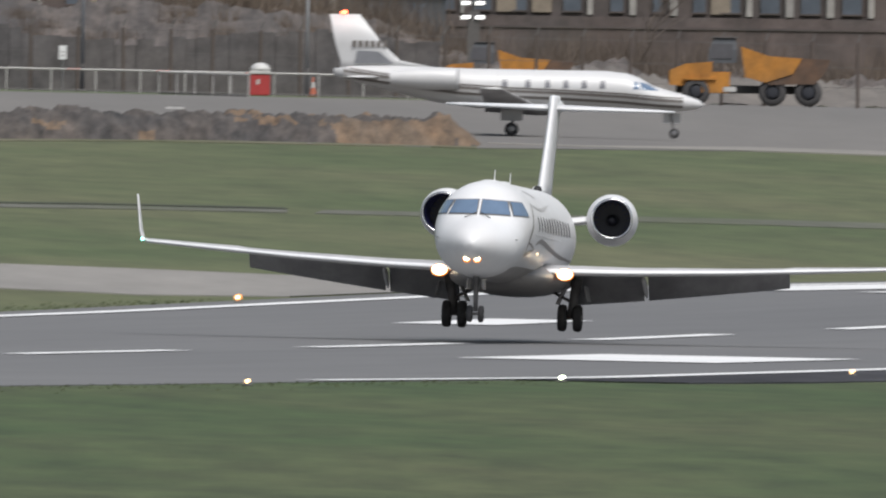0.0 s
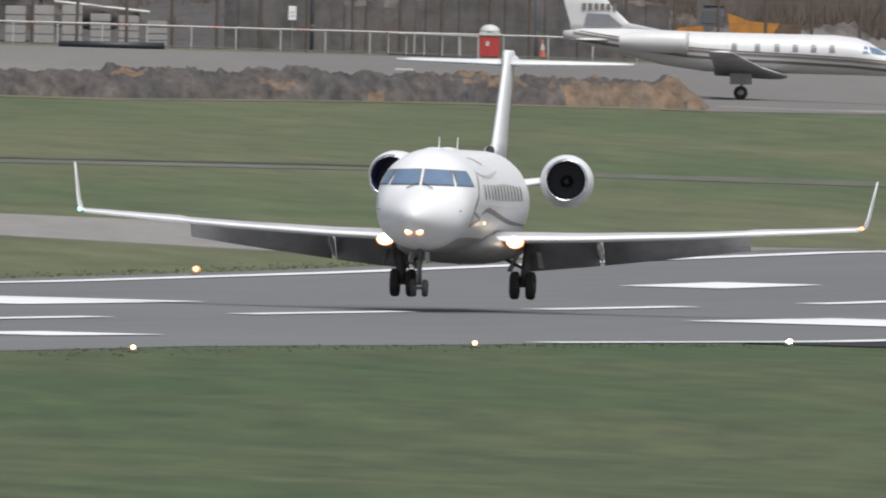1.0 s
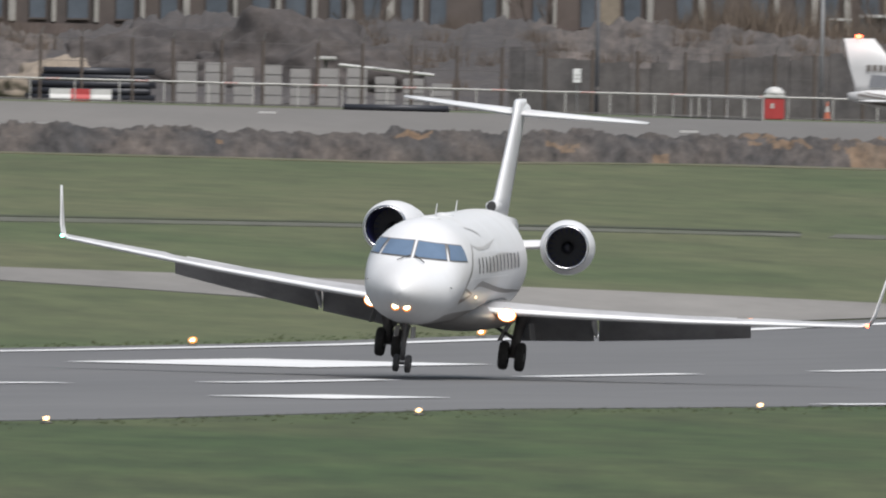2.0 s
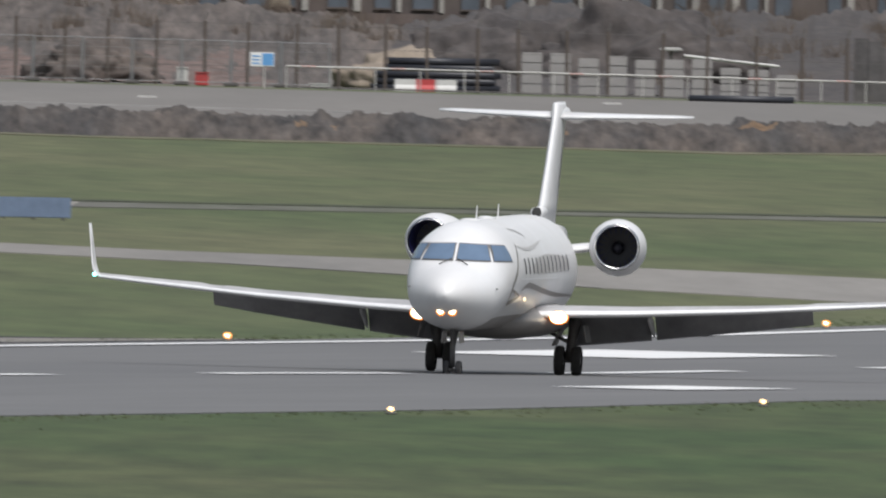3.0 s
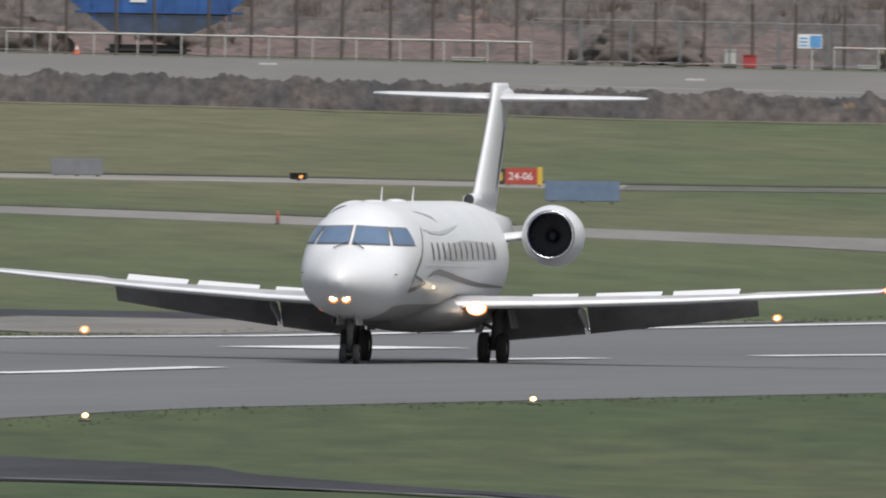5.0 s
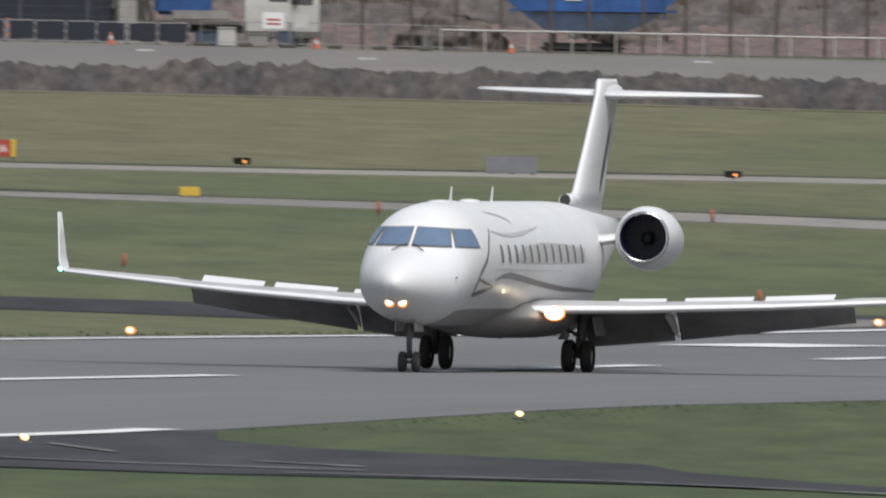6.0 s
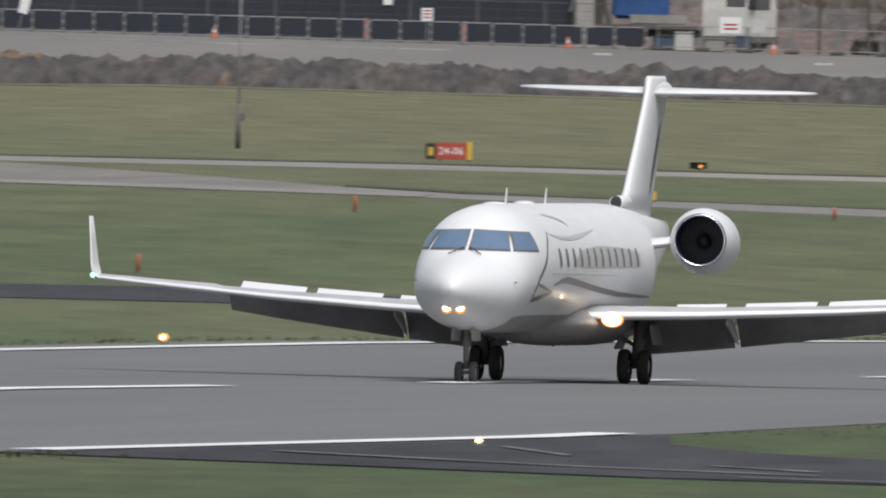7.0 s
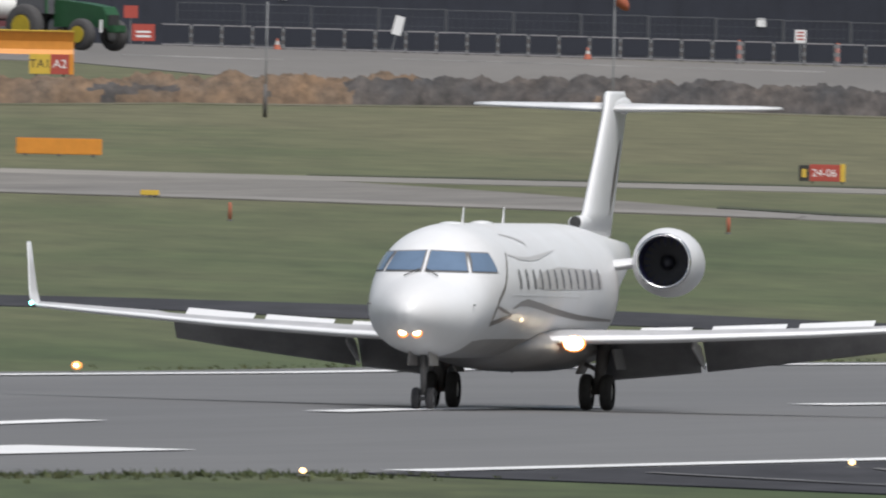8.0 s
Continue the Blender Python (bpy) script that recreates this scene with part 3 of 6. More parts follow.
# ---- the landing jet ----
FUS = [(13.55, 1.95, 1.89, 0.04), (13.45, 2.12, 1.72, 0.22), (13.25, 2.26, 1.56, 0.40), (12.95, 2.39, 1.41, 0.58), (12.55, 2.51, 1.28, 0.76),
       (12.1, 2.63, 1.17, 0.94), (11.78, 2.72, 1.11, 1.06), (11.48, 2.90, 1.075, 1.13), (11.18, 3.10, 1.055, 1.185), (10.88, 3.27, 1.045, 1.225), (10.58, 3.40, 1.035, 1.26),
       (10.18, 3.56, 1.03, 1.295), (9.7, 3.66, 1.025, 1.325), (9.0, 3.705, 1.02, 1.34), (8.2, 3.715, 1.02, 1.345), (-3.6, 3.715, 1.02, 1.345),
       (-4.6, 3.70, 1.06, 1.21), (-5.5, 3.67, 1.14, 1.04), (-7.0, 3.60, 1.38, 0.77), (-9.0, 3.50, 1.80, 0.45), (-11.0, 3.4, 2.32, 0.22), (-12.3, 3.34, 2.75, 0.14), (-12.6, 3.2, 2.95, 0.06)]



def section(x):
    xs = [f[0] for f in FUS][::-1]
    return [float(np.interp(x, xs, [f[k] for f in FUS][::-1])) for k in (1, 2, 3)]


def on_section(x, th):
    """A point of the skin; th runs from the crown, positive to the left side."""
    top, bot, hw = section(x)
    mid = (top + bot) / 2
    c = math.cos(th)
    return Vector((x, hw * math.sin(th), mid + c * (top - mid if c > 0 else mid - bot)))


def front_skin(y, z, off=0.012):
    """The skin of the nose met from ahead at (y, z)."""
    lo, hi = 13.55, 7.5
    for _ in range(30):
        m = (lo + hi) / 2
        top, bot, hw = section(m)
        mid = (top + bot) / 2
        dz = (z - mid) / (top - mid if z > mid else mid - bot)
        if (y / hw) ** 2 + dz * dz <= 1:
            hi = m
        else:
            lo = m
    return Vector((hi + off * 1.5, y * (1 + off * 0.5), z + off))


def side_skin(x, z, side, off=0.01):
    top, bot, hw = section(x)
    mid = (top + bot) / 2
    dz = (z - mid) / (top - mid if z > mid else mid - bot)
    y = hw * math.sqrt(max(0.0, 1 - min(dz * dz, 1)))
    return Vector((x, side * (y + off), z + off * dz))


def patch(bm, corners, skin, n=6, m=4):
    """A sheet spread between four corners (bottom left, bottom right, top right, top left) and laid on a skin."""
    a, b, c, d = [Vector((*q, 0)) for q in corners]
    g = []
    for j in range(m + 1):
        row = []
        for i in range(n + 1):
            p = a.lerp(b, i / n).lerp(d.lerp(c, i / n), j / m)
            row.append(bm.verts.new(skin(p.x, p.y)))
        g.append(row)
    for j in range(m):
        for i in range(n):
            bm.faces.new((g[j][i], g[j][i + 1], g[j + 1][i + 1], g[j + 1][i]))
    return bm


def ribbon(path, width, side, off=0.008):
    bm = bmesh.new()
    rows = []
    pts = [(Vector((*p, 0)), Vector((*q, 0)), w0, w1) for (p, q, w0, w1) in zip(path, path[1:], width, width[1:])]
    for p, q, w0, w1 in pts:
        for s in range(8):
            u = s / 8
            rows.append((p.lerp(q, u), w0 + (w1 - w0) * u))
    rows.append((Vector((*path[-1], 0)), width[-1]))
    vs = []
    for k, (p, w) in enumerate(rows):
        d = rows[min(k + 1, len(rows) - 1)][0] - rows[max(k - 1, 0)][0]
        nrm = Vector((-d.y, d.x, 0)).normalized() * w / 2
        e0, e1 = p + nrm, p - nrm
        vs.append([bm.verts.new(side_skin(e.x, e.y, side, off)) for e in (e0, e0.lerp(e1, 0.33), e0.lerp(e1, 0.66), e1)])
    for a, b in zip(vs, vs[1:]):
        for i in range(3):
            bm.faces.new((a[i], a[i + 1], b[i + 1], b[i]))
    return bm


def foil(le, chord, thick, n=14, bend=0.02):
    """A ring of aerofoil points in x and z at a station (x of the leading edge, y, z), twist nil."""
    x0, y0, z0 = le
    up, lo = [], []
    for k in range(n + 1):
        u = (1 - math.cos(math.pi * k / n)) / 2
        t = 5 * thick * (0.2969 * math.sqrt(u) - 0.126 * u - 0.3516 * u * u + 0.2843 * u ** 3 - 0.1015 * u ** 4)
        camber = bend * 4 * u * (1 - u)
        up.append((x0 - u * chord, y0, z0 + (camber + t) * chord))
        lo.append((x0 - u * chord, y0, z0 + (camber - t) * chord))
    return up + lo[-2:0:-1]


WING = [(1.0, 4.0, 5.6, 1.38, 0.062), (1.45, 3.7, 5.4, 1.39, 0.064), (3.3, 2.35, 3.9, 1.45, 0.078), (6.0, 0.95, 2.65, 1.59, 0.092), (8.6, -0.55, 1.75, 1.77, 0.09),
        (10.15, -1.55, 1.20, 1.88, 0.10)]


def wing_at(y):
    ys = [w[0] for w in WING]
    return [float(np.interp(y, ys, [w[k] for w in WING])) for k in (1, 2, 3, 4)]


SPOILERS = [(2.45, 3.45), (3.85, 5.3), (5.55, 7.0)]
SPOILER_PARTS, GEAR_PARTS = [], []


def build_wing(jet, s):
    bm = bmesh.new()
    rings = []
    for y in (1.0, 1.45, 2.2, 3.3, 4.6, 6.0, 7.3, 7.55, 8.6, 10.15):
        le, ch, z, th = wing_at(y)
        rings.append(foil((le, s * y, z), ch * (0.80 if y < 7.4 else 1.0), th))
    # blended tip and winglet
    for y, le, ch, z in ((10.3, -1.70, 1.08, 1.95), (10.38, -1.95, 0.90, 2.20), (10.46, -2.25, 0.68, 2.65), (10.55, -2.55, 0.45, 3.16)):
        rings.append([(p[0], s * y + s * (p[2] - z), z + (p[2] - z) * 0.2) for p in foil((le, 0, z), ch, 0.07)])
    loft(bm, rings)
    # Downward faces darkened for shade, leading edge whitened for skylight.
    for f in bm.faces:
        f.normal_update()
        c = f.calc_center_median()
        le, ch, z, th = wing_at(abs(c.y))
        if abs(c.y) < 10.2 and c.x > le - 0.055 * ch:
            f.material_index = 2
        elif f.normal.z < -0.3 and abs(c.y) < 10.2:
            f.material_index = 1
    wing = part("wing", bm, [JETWHITE, WINGGREY, LEADING], jet, "white low wing with winglet and shade painted on its underside", True)
    # lowered flaps
    for y0, y1 in ((1.55, 3.46), (3.58, 7.35)):
        bm = bmesh.new()
        rings = []
        for y in np.linspace(y0, y1, 5):
            le, ch, z, th = wing_at(y)
            fc = float(np.interp(y, [1.5, 3.5, 7.4], [1.15, 0.95, 0.55]))
            ring = foil((0, 0, 0), fc, 0.10, 6)
            te = le - ch * 0.78
            rings.append([tuple(Matrix.Rotation(radians(-44), 4, "Y") @ Vector((p[0], 0, p[2])) + Vector((te, s * y, z - 0.02))) for p in ring])
        loft(bm, rings)
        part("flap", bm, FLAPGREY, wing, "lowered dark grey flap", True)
    for y in (3.52,):
        le, ch, z, th = wing_at(y)
        bm = bmesh.new()
        rings = []
        for u, r in ((0, 0.03), (0.3, 0.08), (0.9, 0.10), (1.5, 0.07), (1.9, 0.02)):
            cx, cz = le - ch * 0.55 - u * 0.85, z - 0.16 - max(0, u - 0.6) * 0.34
            rings.append([(cx, s * y + r * 0.7 * math.cos(a), cz + r * 1.5 * math.sin(a)) for a in np.linspace(0, 2 * math.pi, 9)[:-1]])
        loft(bm, rings)
        part("flap_fairing", bm, JETWHITE, wing, "white flap track fairing", True)
    # spoilers on the upper skin
    for k, (y0, y1) in enumerate(SPOILERS):
        bm = bmesh.new()
        le0, c0, z0, t0 = wing_at(y0)
        le1, c1, z1, t1 = wing_at(y1)
        hx0, hx1 = le0 - c0 * 0.58, le1 - c1 * 0.58
        ox, oz = (hx0 + hx1) / 2, (z0 + z1) / 2 + 0.09
        oy = s * (y0 + y1) / 2
        v = []
        for d in (0.0, 0.02):
            for hx, y, z in ((hx0, y0, z0), (hx1, y1, z1)):
                for u in (0.0, 0.36):
                    v.append(bm.verts.new((hx - u - ox, s * y - oy, z + 0.09 + d - oz)))
        for q in ((0, 1, 3, 2), (4, 6, 7, 5), (0, 4, 5, 1), (2, 3, 7, 6), (0, 2, 6, 4), (1, 5, 7, 3)):
            bm.faces.new([v[i] for i in q])
        bmesh.ops.recalc_face_normals(bm, faces=bm.faces)
        sp = part("spoiler", bm, JETWHITE, jet, "white wing spoiler panel")
        sp.matrix_basis = pose(ox, oy, oz)
        SPOILER_PARTS.append((sp, k, Vector((ox, oy, oz)), Vector((hx1 - hx0, s * (y1 - y0), z1 - z0)).normalized() * s))
    # landing lamp in the leading edge at the root, tip lamp
    # The outer amber shape is an added halo; the bulb is the lamp.
    lamp = part("landing_lamp", ballbm(0.21, pose(3.62, s * 1.70, 1.33), 3, (0.4, 1.15, 0.8)), LAMPGLOW, jet, "glowing amber shape added as the lamp's halo", True)
    part("bulb", ballbm(0.17, pose(3.68, s * 1.70, 1.34), 3, (0.5, 1.2, 0.85)), LAMPWARM, lamp, "bright bulb", True)
    part("position_lamp", ballbm(0.05, pose(-1.62, s * 10.28, 1.93), 1), GREENNAV if s < 0 else REDLAMP, jet, "wing tip position lamp", True)
    return wing


def build_engine(jet, s):
    cy, cz = s * 2.32, 3.00
    at = pose(-0.68, cy, cz) @ pose(-2.6, 0, 0, 0, -1.5, 4.5 * s) @ pose(2.6, 0, 0)
    prof = [(-2.66, 0.565), (-2.8, 0.61), (-3.05, 0.66), (-3.4, 0.695), (-3.9, 0.70), (-4.5, 0.68), (-5.5, 0.60), (-6.4, 0.47), (-6.42, 0.44)]
    nac = part("engine_nacelle", lathe(prof, 40, m=at), JETWHITE, jet, "white engine nacelle", True)
    lip = [(-2.74, 0.492), (-2.63, 0.502), (-2.58, 0.53), (-2.61, 0.553), (-2.68, 0.562)]
    part("intake_lip", lathe(lip, 40, m=at), BAREMETAL, nac, "bright metal intake lip", True)
    part("intake_duct", lathe([(-2.72, 0.494), (-3.0, 0.49), (-3.5, 0.50), (-3.9, 0.50)], 32, m=at), INLET, nac, "dark blue intake duct", True)
    part("spinner", ballbm(0.15, at @ pose(-3.66, 0, 0), 2, (1.7, 1, 1)), FAN, nac, "dark fan spinner", True)
    for k in range(20):
        part("fan_blade", boxbm(-3.72, -3.69, -0.05, 0.05, 0.14, 0.495, 0, at @ Matrix.Rotation(k * 2 * math.pi / 20, 4, "X")), FAN, nac)
    part("fan_backing", lathe([(-3.74, 0.0), (-3.74, 0.5)], 32, m=at), INLET, nac)
    part("exhaust_nozzle", lathe([(-6.40, 0.44), (-6.7, 0.36), (-6.7, 0.0)], 28, m=at), BAREMETAL, nac, smooth=True)
    bm = bmesh.new()
    loft(bm, [foil((-4.2, s * 0.6, 2.80), 2.6, 0.09), foil((-4.4, s * 1.80, 2.95), 2.4, 0.09)])
    part("pylon", bm, JETWHITE, jet, "engine pylon", True)


def wheel(jet_part, x, y, z, r, w, hubmat=HUB):
    prof = [(-w / 2, r * 0.55), (-w / 2, r * 0.86), (-w * 0.36, r * 0.97), (-w * 0.15, r), (w * 0.15, r), (w * 0.36, r * 0.97), (w / 2, r * 0.86), (w / 2, r * 0.55)]
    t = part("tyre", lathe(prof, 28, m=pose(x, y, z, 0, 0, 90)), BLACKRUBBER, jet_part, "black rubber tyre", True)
    hub = lathe([(-w * 0.42, 0.0), (-w * 0.42, r * 0.3), (-w * 0.34, r * 0.56), (w * 0.34, r * 0.56), (w * 0.42, r * 0.3), (w * 0.42, 0.0)], 20, m=pose(x, y, z, 0, 0, 90))
    part("rim", hub, hubmat, jet_part, "metal wheel rim", True)


def build_jet():
    jet = thing("landing_jet", pose(1664, 205, 0.3, 0, 0, 180), "white twin-engine T-tail jet with grey swooshes and lit lamps", "aeroplane")
    # fuselage skin
    xs = [f[0] for f in FUS[:15]]
    xs = sorted(set(xs + [13.4, 13.1, 12.75, 12.3, 11.85, 11.5, 11.2, 10.9, 10.6, 10.25, 9.8, 9.3, 8.6] + list(np.arange(8.2, -3.4, -1.25)) + [-3.6, -4.1, -4.6, -5.0, -5.5, -6.25, -7, -8, -9, -10, -11, -11.7, -12.3, -12.6]), reverse=True)
    bm = bmesh.new()
    loft(bm, [[tuple(on_section(x, th)) for th in np.linspace(0, 2 * math.pi, 49)[:-1]] for x in xs])
    # The lower skin takes the darker grey that stands for shade.
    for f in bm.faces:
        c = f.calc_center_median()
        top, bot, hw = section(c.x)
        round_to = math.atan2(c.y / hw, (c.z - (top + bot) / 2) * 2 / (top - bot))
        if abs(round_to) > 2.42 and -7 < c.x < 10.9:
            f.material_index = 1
    part("fuselage", bm, [JETWHITE, BELLYSHADE], jet, "glossy white fuselage with shade painted on its belly", True)
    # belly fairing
    bm = bmesh.new()
    rings = []
    for x, r in ((5.6, 0.15), (5.0, 0.62), (4.0, 0.95), (2, 1.12), (-1, 1.12), (-2.6, 0.9), (-3.8, 0.4), (-4.3, 0.1)):
        rings.append([(x, 1.42 * r * math.cos(a), 1.25 + 0.46 * r * math.sin(a)) for a in np.linspace(0, 2 * math.pi, 25)[:-1]])
    loft(bm, rings)
    part("belly_fairing", bm, BELLYSHADE, jet, "belly fairing coloured in shade grey", True)
    # cockpit panes, seen from ahead
    for s in (-1, 1):
        for mat, grow, off, name, lab in ((STRUT, 0.028, 0.006, "window_frame", "thin grey frame round the cockpit panes"), (GLASS, 0.0, 0.014, "windscreen", "cockpit windscreen pane with reflected sky blue painted in")):
            bm = patch(bmesh.new(), [(s * (0.055 - grow), 2.765 - grow), (s * (0.82 + grow), 2.755 - grow), (s * (0.68 + grow), 3.12 + grow), (s * (0.055 - grow), 3.145 + grow)],
                       lambda y, z, o=off: front_skin(y, z, o), 10, 6)
            part(name, bm, mat, jet, lab, True)
            inner, outer = front_skin(s * (0.90 - grow), 2.755).x, front_skin(s * (0.75 - grow), 3.12).x
            bm = patch(bmesh.new(), [(inner, 2.755 - grow), (10.10 - grow * 2, 2.755 - grow), (10.06 - grow * 2, 3.11 + grow), (outer, 3.12 + grow)],
                       lambda x, z, o=off: side_skin(x, z, s, o), 10, 6)
            part("side_window" if mat is GLASS else name, bm, mat, jet, "cockpit side pane with reflected sky blue painted in" if mat is GLASS else lab, True)
        bm = bmesh.new()
        add_rod(bm, front_skin(s * 0.07, 2.77, 0.03), front_skin(s * 0.34, 2.63, 0.03), 0.014, n=5)
        part("wiper", bm, SIGNBLACK, jet, "windscreen wiper")
        # cabin windows
        for k in range(12):
            x = 7.95 - 0.85 * k
            bm = bmesh.new()
            ring = []
            c = bm.verts.new(side_skin(x, 2.61, s, 0.012))
            for a in np.linspace(0, 2 * math.pi, 17)[:-1]:
                ca, sa = math.cos(a), math.sin(a)
                px_, pz_ = 0.125 * math.copysign(abs(ca) ** 0.6, ca), 0.20 * math.copysign(abs(sa) ** 0.6, sa)
                ring.append(bm.verts.new(side_skin(x + px_, 2.61 + pz_, s, 0.012)))
            for i in range(16):
                bm.faces.new((c, ring[i], ring[(i + 1) % 16]))
            part("cabin_window", bm, JETPANE, jet, "small dark cabin window")
        # livery
        part("livery_band", ribbon([(6.3, 2.50), (5.4, 2.58), (3.0, 2.63), (0.0, 2.61), (-1.8, 2.57)], [0.06, 0.34, 0.46, 0.40, 0.26], s, 0.006), LIVERYPALE, jet, "grey arched band round the windows", True)
        part("livery_band", ribbon([(8.5, 3.15), (9.1, 2.88), (9.65, 2.5), (10.2, 2.18), (10.4, 1.92), (10.42, 1.70)], [0.03, 0.06, 0.09, 0.11, 0.12, 0.05], s), LIVERY, jet, "dark grey swoosh", True)
        part("livery_band", ribbon([(10.42, 1.72), (9.6, 1.80), (8.6, 1.89)], [0.10, 0.11, 0.03], s), LIVERY, jet, "dark grey swoosh", True)
        part("livery_band", ribbon([(10.25, 2.06), (9.6, 1.99), (8.6, 1.90)], [0.05, 0.07, 0.02], s), LIVERY, jet, "dark grey swoosh", True)
        part("livery_band", ribbon([(8.6, 2.03), (7.9, 2.12), (7.1, 2.15), (5.6, 2.08), (4.0, 1.99), (2.0, 1.90), (0.3, 1.84), (-3.6, 1.78)], [0.03, 0.09, 0.14, 0.13, 0.12, 0.11, 0.10, 0.04], s), LIVERY, jet, "dark grey swoosh", True)
        part("livery_band", ribbon([(8.4, 3.10), (7.4, 3.03), (6.2, 3.01), (5.0, 3.05), (2.6, 3.19)], [0.02, 0.06, 0.08, 0.09, 0.01], s), LIVERYPALE, jet, "pale grey curl on the roof flank", True)
        part("livery_band", ribbon([(7.2, 3.50), (6.2, 3.44), (5.4, 3.34), (5.5, 3.24)], [0.02, 0.05, 0.07, 0.02], s), LIVERYPALE, jet, "pale grey curl on the roof flank", True)
        part("livery_line", ribbon([(9.0, 2.31), (5.0, 2.29), (1.0, 2.27)], [0.03, 0.03, 0.03], s), LEADING, jet, "thin bright line", True)
        # side lamp, probes
        part("side_lamp", ballbm(0.055, pose(7.3, s * 1.25, 1.80), 2, (1.0, 0.6, 0.8)), LAMPSIDE, jet, "small glowing lamp in the wing root flank", True)
        part("pitot_probe", rodbm((11.7, s * 1.0, 2.1), (11.86, s * 1.09, 2.09), 0.014, n=5), STRUT, jet)
        # Outer orange disc added as glow round the nose bulb.
        nl = part("nose_lamp", ballbm(0.115, Matrix.Translation(front_skin(s * 0.14, 1.52, 0.0)), 2, (0.35, 1, 0.9)), LAMPGLOW, jet, "glowing nose lamp", True)
        part("bulb", ballbm(0.085, Matrix.Translation(front_skin(s * 0.14, 1.52, 0.02)), 2, (0.4, 1, 0.9)), LAMPWARM, nl, "bright bulb", True)
        build_wing(jet, s)
        build_engine(jet, s)
        # tailplane
        bm = bmesh.new()
        loft(bm, [foil((-9.95, 0, 6.035), 2.15, 0.09), foil((-10.6, s * 1.0, 6.05), 1.80, 0.085), foil((-11.75, s * 2.7, 6.085), 1.18, 0.08), foil((-12.1, s * 3.12, 6.095), 0.92, 0.06)])
        part("tailplane", bm, JETWHITE, jet, "white tailplane", True)
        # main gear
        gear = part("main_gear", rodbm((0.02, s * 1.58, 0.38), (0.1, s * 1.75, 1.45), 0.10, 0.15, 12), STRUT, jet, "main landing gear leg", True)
        GEAR_PARTS.append(gear)
        wheel(gear, 0, s * 1.36, 0.365, 0.365, 0.23)
        wheel(gear, 0, s * 1.78, 0.365, 0.365, 0.23)
        part("axle", rodbm((0, s * 1.3, 0.365), (0, s * 1.84, 0.365), 0.05, n=8), STRUT, gear)
        part("torque_link", boxbm(-0.32, -0.1, -0.09, 0.09, 0.42, 0.86, 0.03, pose(0, s * 1.6, 0, 0, 0, 0)), STRUT, gear, "dark torque link")
        part("inner_door", boxbm(-0.5, 0.5, -0.02, 0.02, -0.5, 0.05, 0.01, pose(0.0, s * 1.42, 1.18, -24 * s, 0, 0)), BELLYSHADE, gear, "grey inner gear door")
        part("side_brace", rodbm((0.05, s * 1.6, 0.8), (0.1, s * 0.9, 1.15), 0.045, n=8), STRUT, gear)
        part("gear_door", boxbm(-0.55, 0.55, -0.015, 0.015, -0.40, 0.02, 0.01, pose(0.05, s * 1.98, 1.22, 12 * s, 0, 0)), WINGGREY, gear, "grey gear door")
    # fin
    bm = bmesh.new()

    def upright(x, z, ch, th):
        return [(p[0], p[2], z) for p in foil((x, 0, 0), ch, th, bend=0.0)]
    loft(bm, [upright(-6.2, 3.45, 4.4, 0.075), upright(-7.4, 3.95, 3.5, 0.085), upright(-8.6, 5.0, 3.0, 0.09), upright(-9.72, 6.05, 2.6, 0.105), upright(-9.86, 6.33, 2.3, 0.12), upright(-9.98, 6.40, 2.0, 0.10)])
    part("fin", bm, JETWHITE, jet, "white tail fin", True)
    for s in (-1, 1):
        bm = bmesh.new()
        rows = []
        for z in np.linspace(3.9, 5.4, 7):
            le, ch = float(np.interp(z, [3.95, 5.0, 6.05], [-7.4, -8.6, -9.72])), float(np.interp(z, [3.95, 5.0, 6.05], [3.5, 3.0, 2.6]))
            wd = 0.42 * math.sin(math.pi * (z - 3.75) / 1.8)
            row = []
            for x in (le - 0.70 * ch + wd / 2, le - 0.70 * ch - wd / 2):
                u = (le - x) / ch
                t = 5 * 0.10 * ch * (0.2969 * math.sqrt(u) - 0.126 * u - 0.3516 * u * u + 0.2843 * u ** 3 - 0.1015 * u ** 4)
                row.append(bm.verts.new((x, s * (t + 0.012), z)))
            rows.append(row)
        for a, b in zip(rows, rows[1:]):
            bm.faces.new((a[0], a[1], b[1], b[0]))
        part("fin_emblem", bm, LIVERY, jet, "plain dark emblem on the fin")
    bm = bmesh.new()
    loft(bm, [[(x, r * math.cos(a), 6.11 + r * 1.05 * math.sin(a)) for a in np.linspace(0, 2 * math.pi, 17)[:-1]]
              for x, r in ((-9.95, 0.03), (-10.1, 0.12), (-10.4, 0.18), (-11.0, 0.20), (-11.9, 0.17), (-12.8, 0.05))])
    part("tail_bullet", bm, JETWHITE, jet, "white fairing at the top of the fin", True)
    bm = bmesh.new()
    loft(bm, [[(x, r * math.cos(a), 3.74 + r * 0.8 * math.sin(a)) for a in np.linspace(0, 2 * math.pi, 15)[:-1]]
              for x, r in ((-6.3, 0.13), (-6.36, 0.16), (-6.8, 0.18), (-7.4, 0.16), (-8.0, 0.05))])
    scoop = part("fin_scoop", bm, JETWHITE, jet, "white air scoop before the fin", True)
    # No hole here: a black disc paints the shade inside the scoop.
    part("mouth_shade", lathe([(-6.28, 0.0), (-6.29, 0.12), (-6.34, 0.13)], 15, m=pose(0, 0, 3.74)), SIGNBLACK, scoop, "black disc painted as the scoop's shaded mouth")
    for x in (7.15, 2.35):
        bm = bmesh.new()
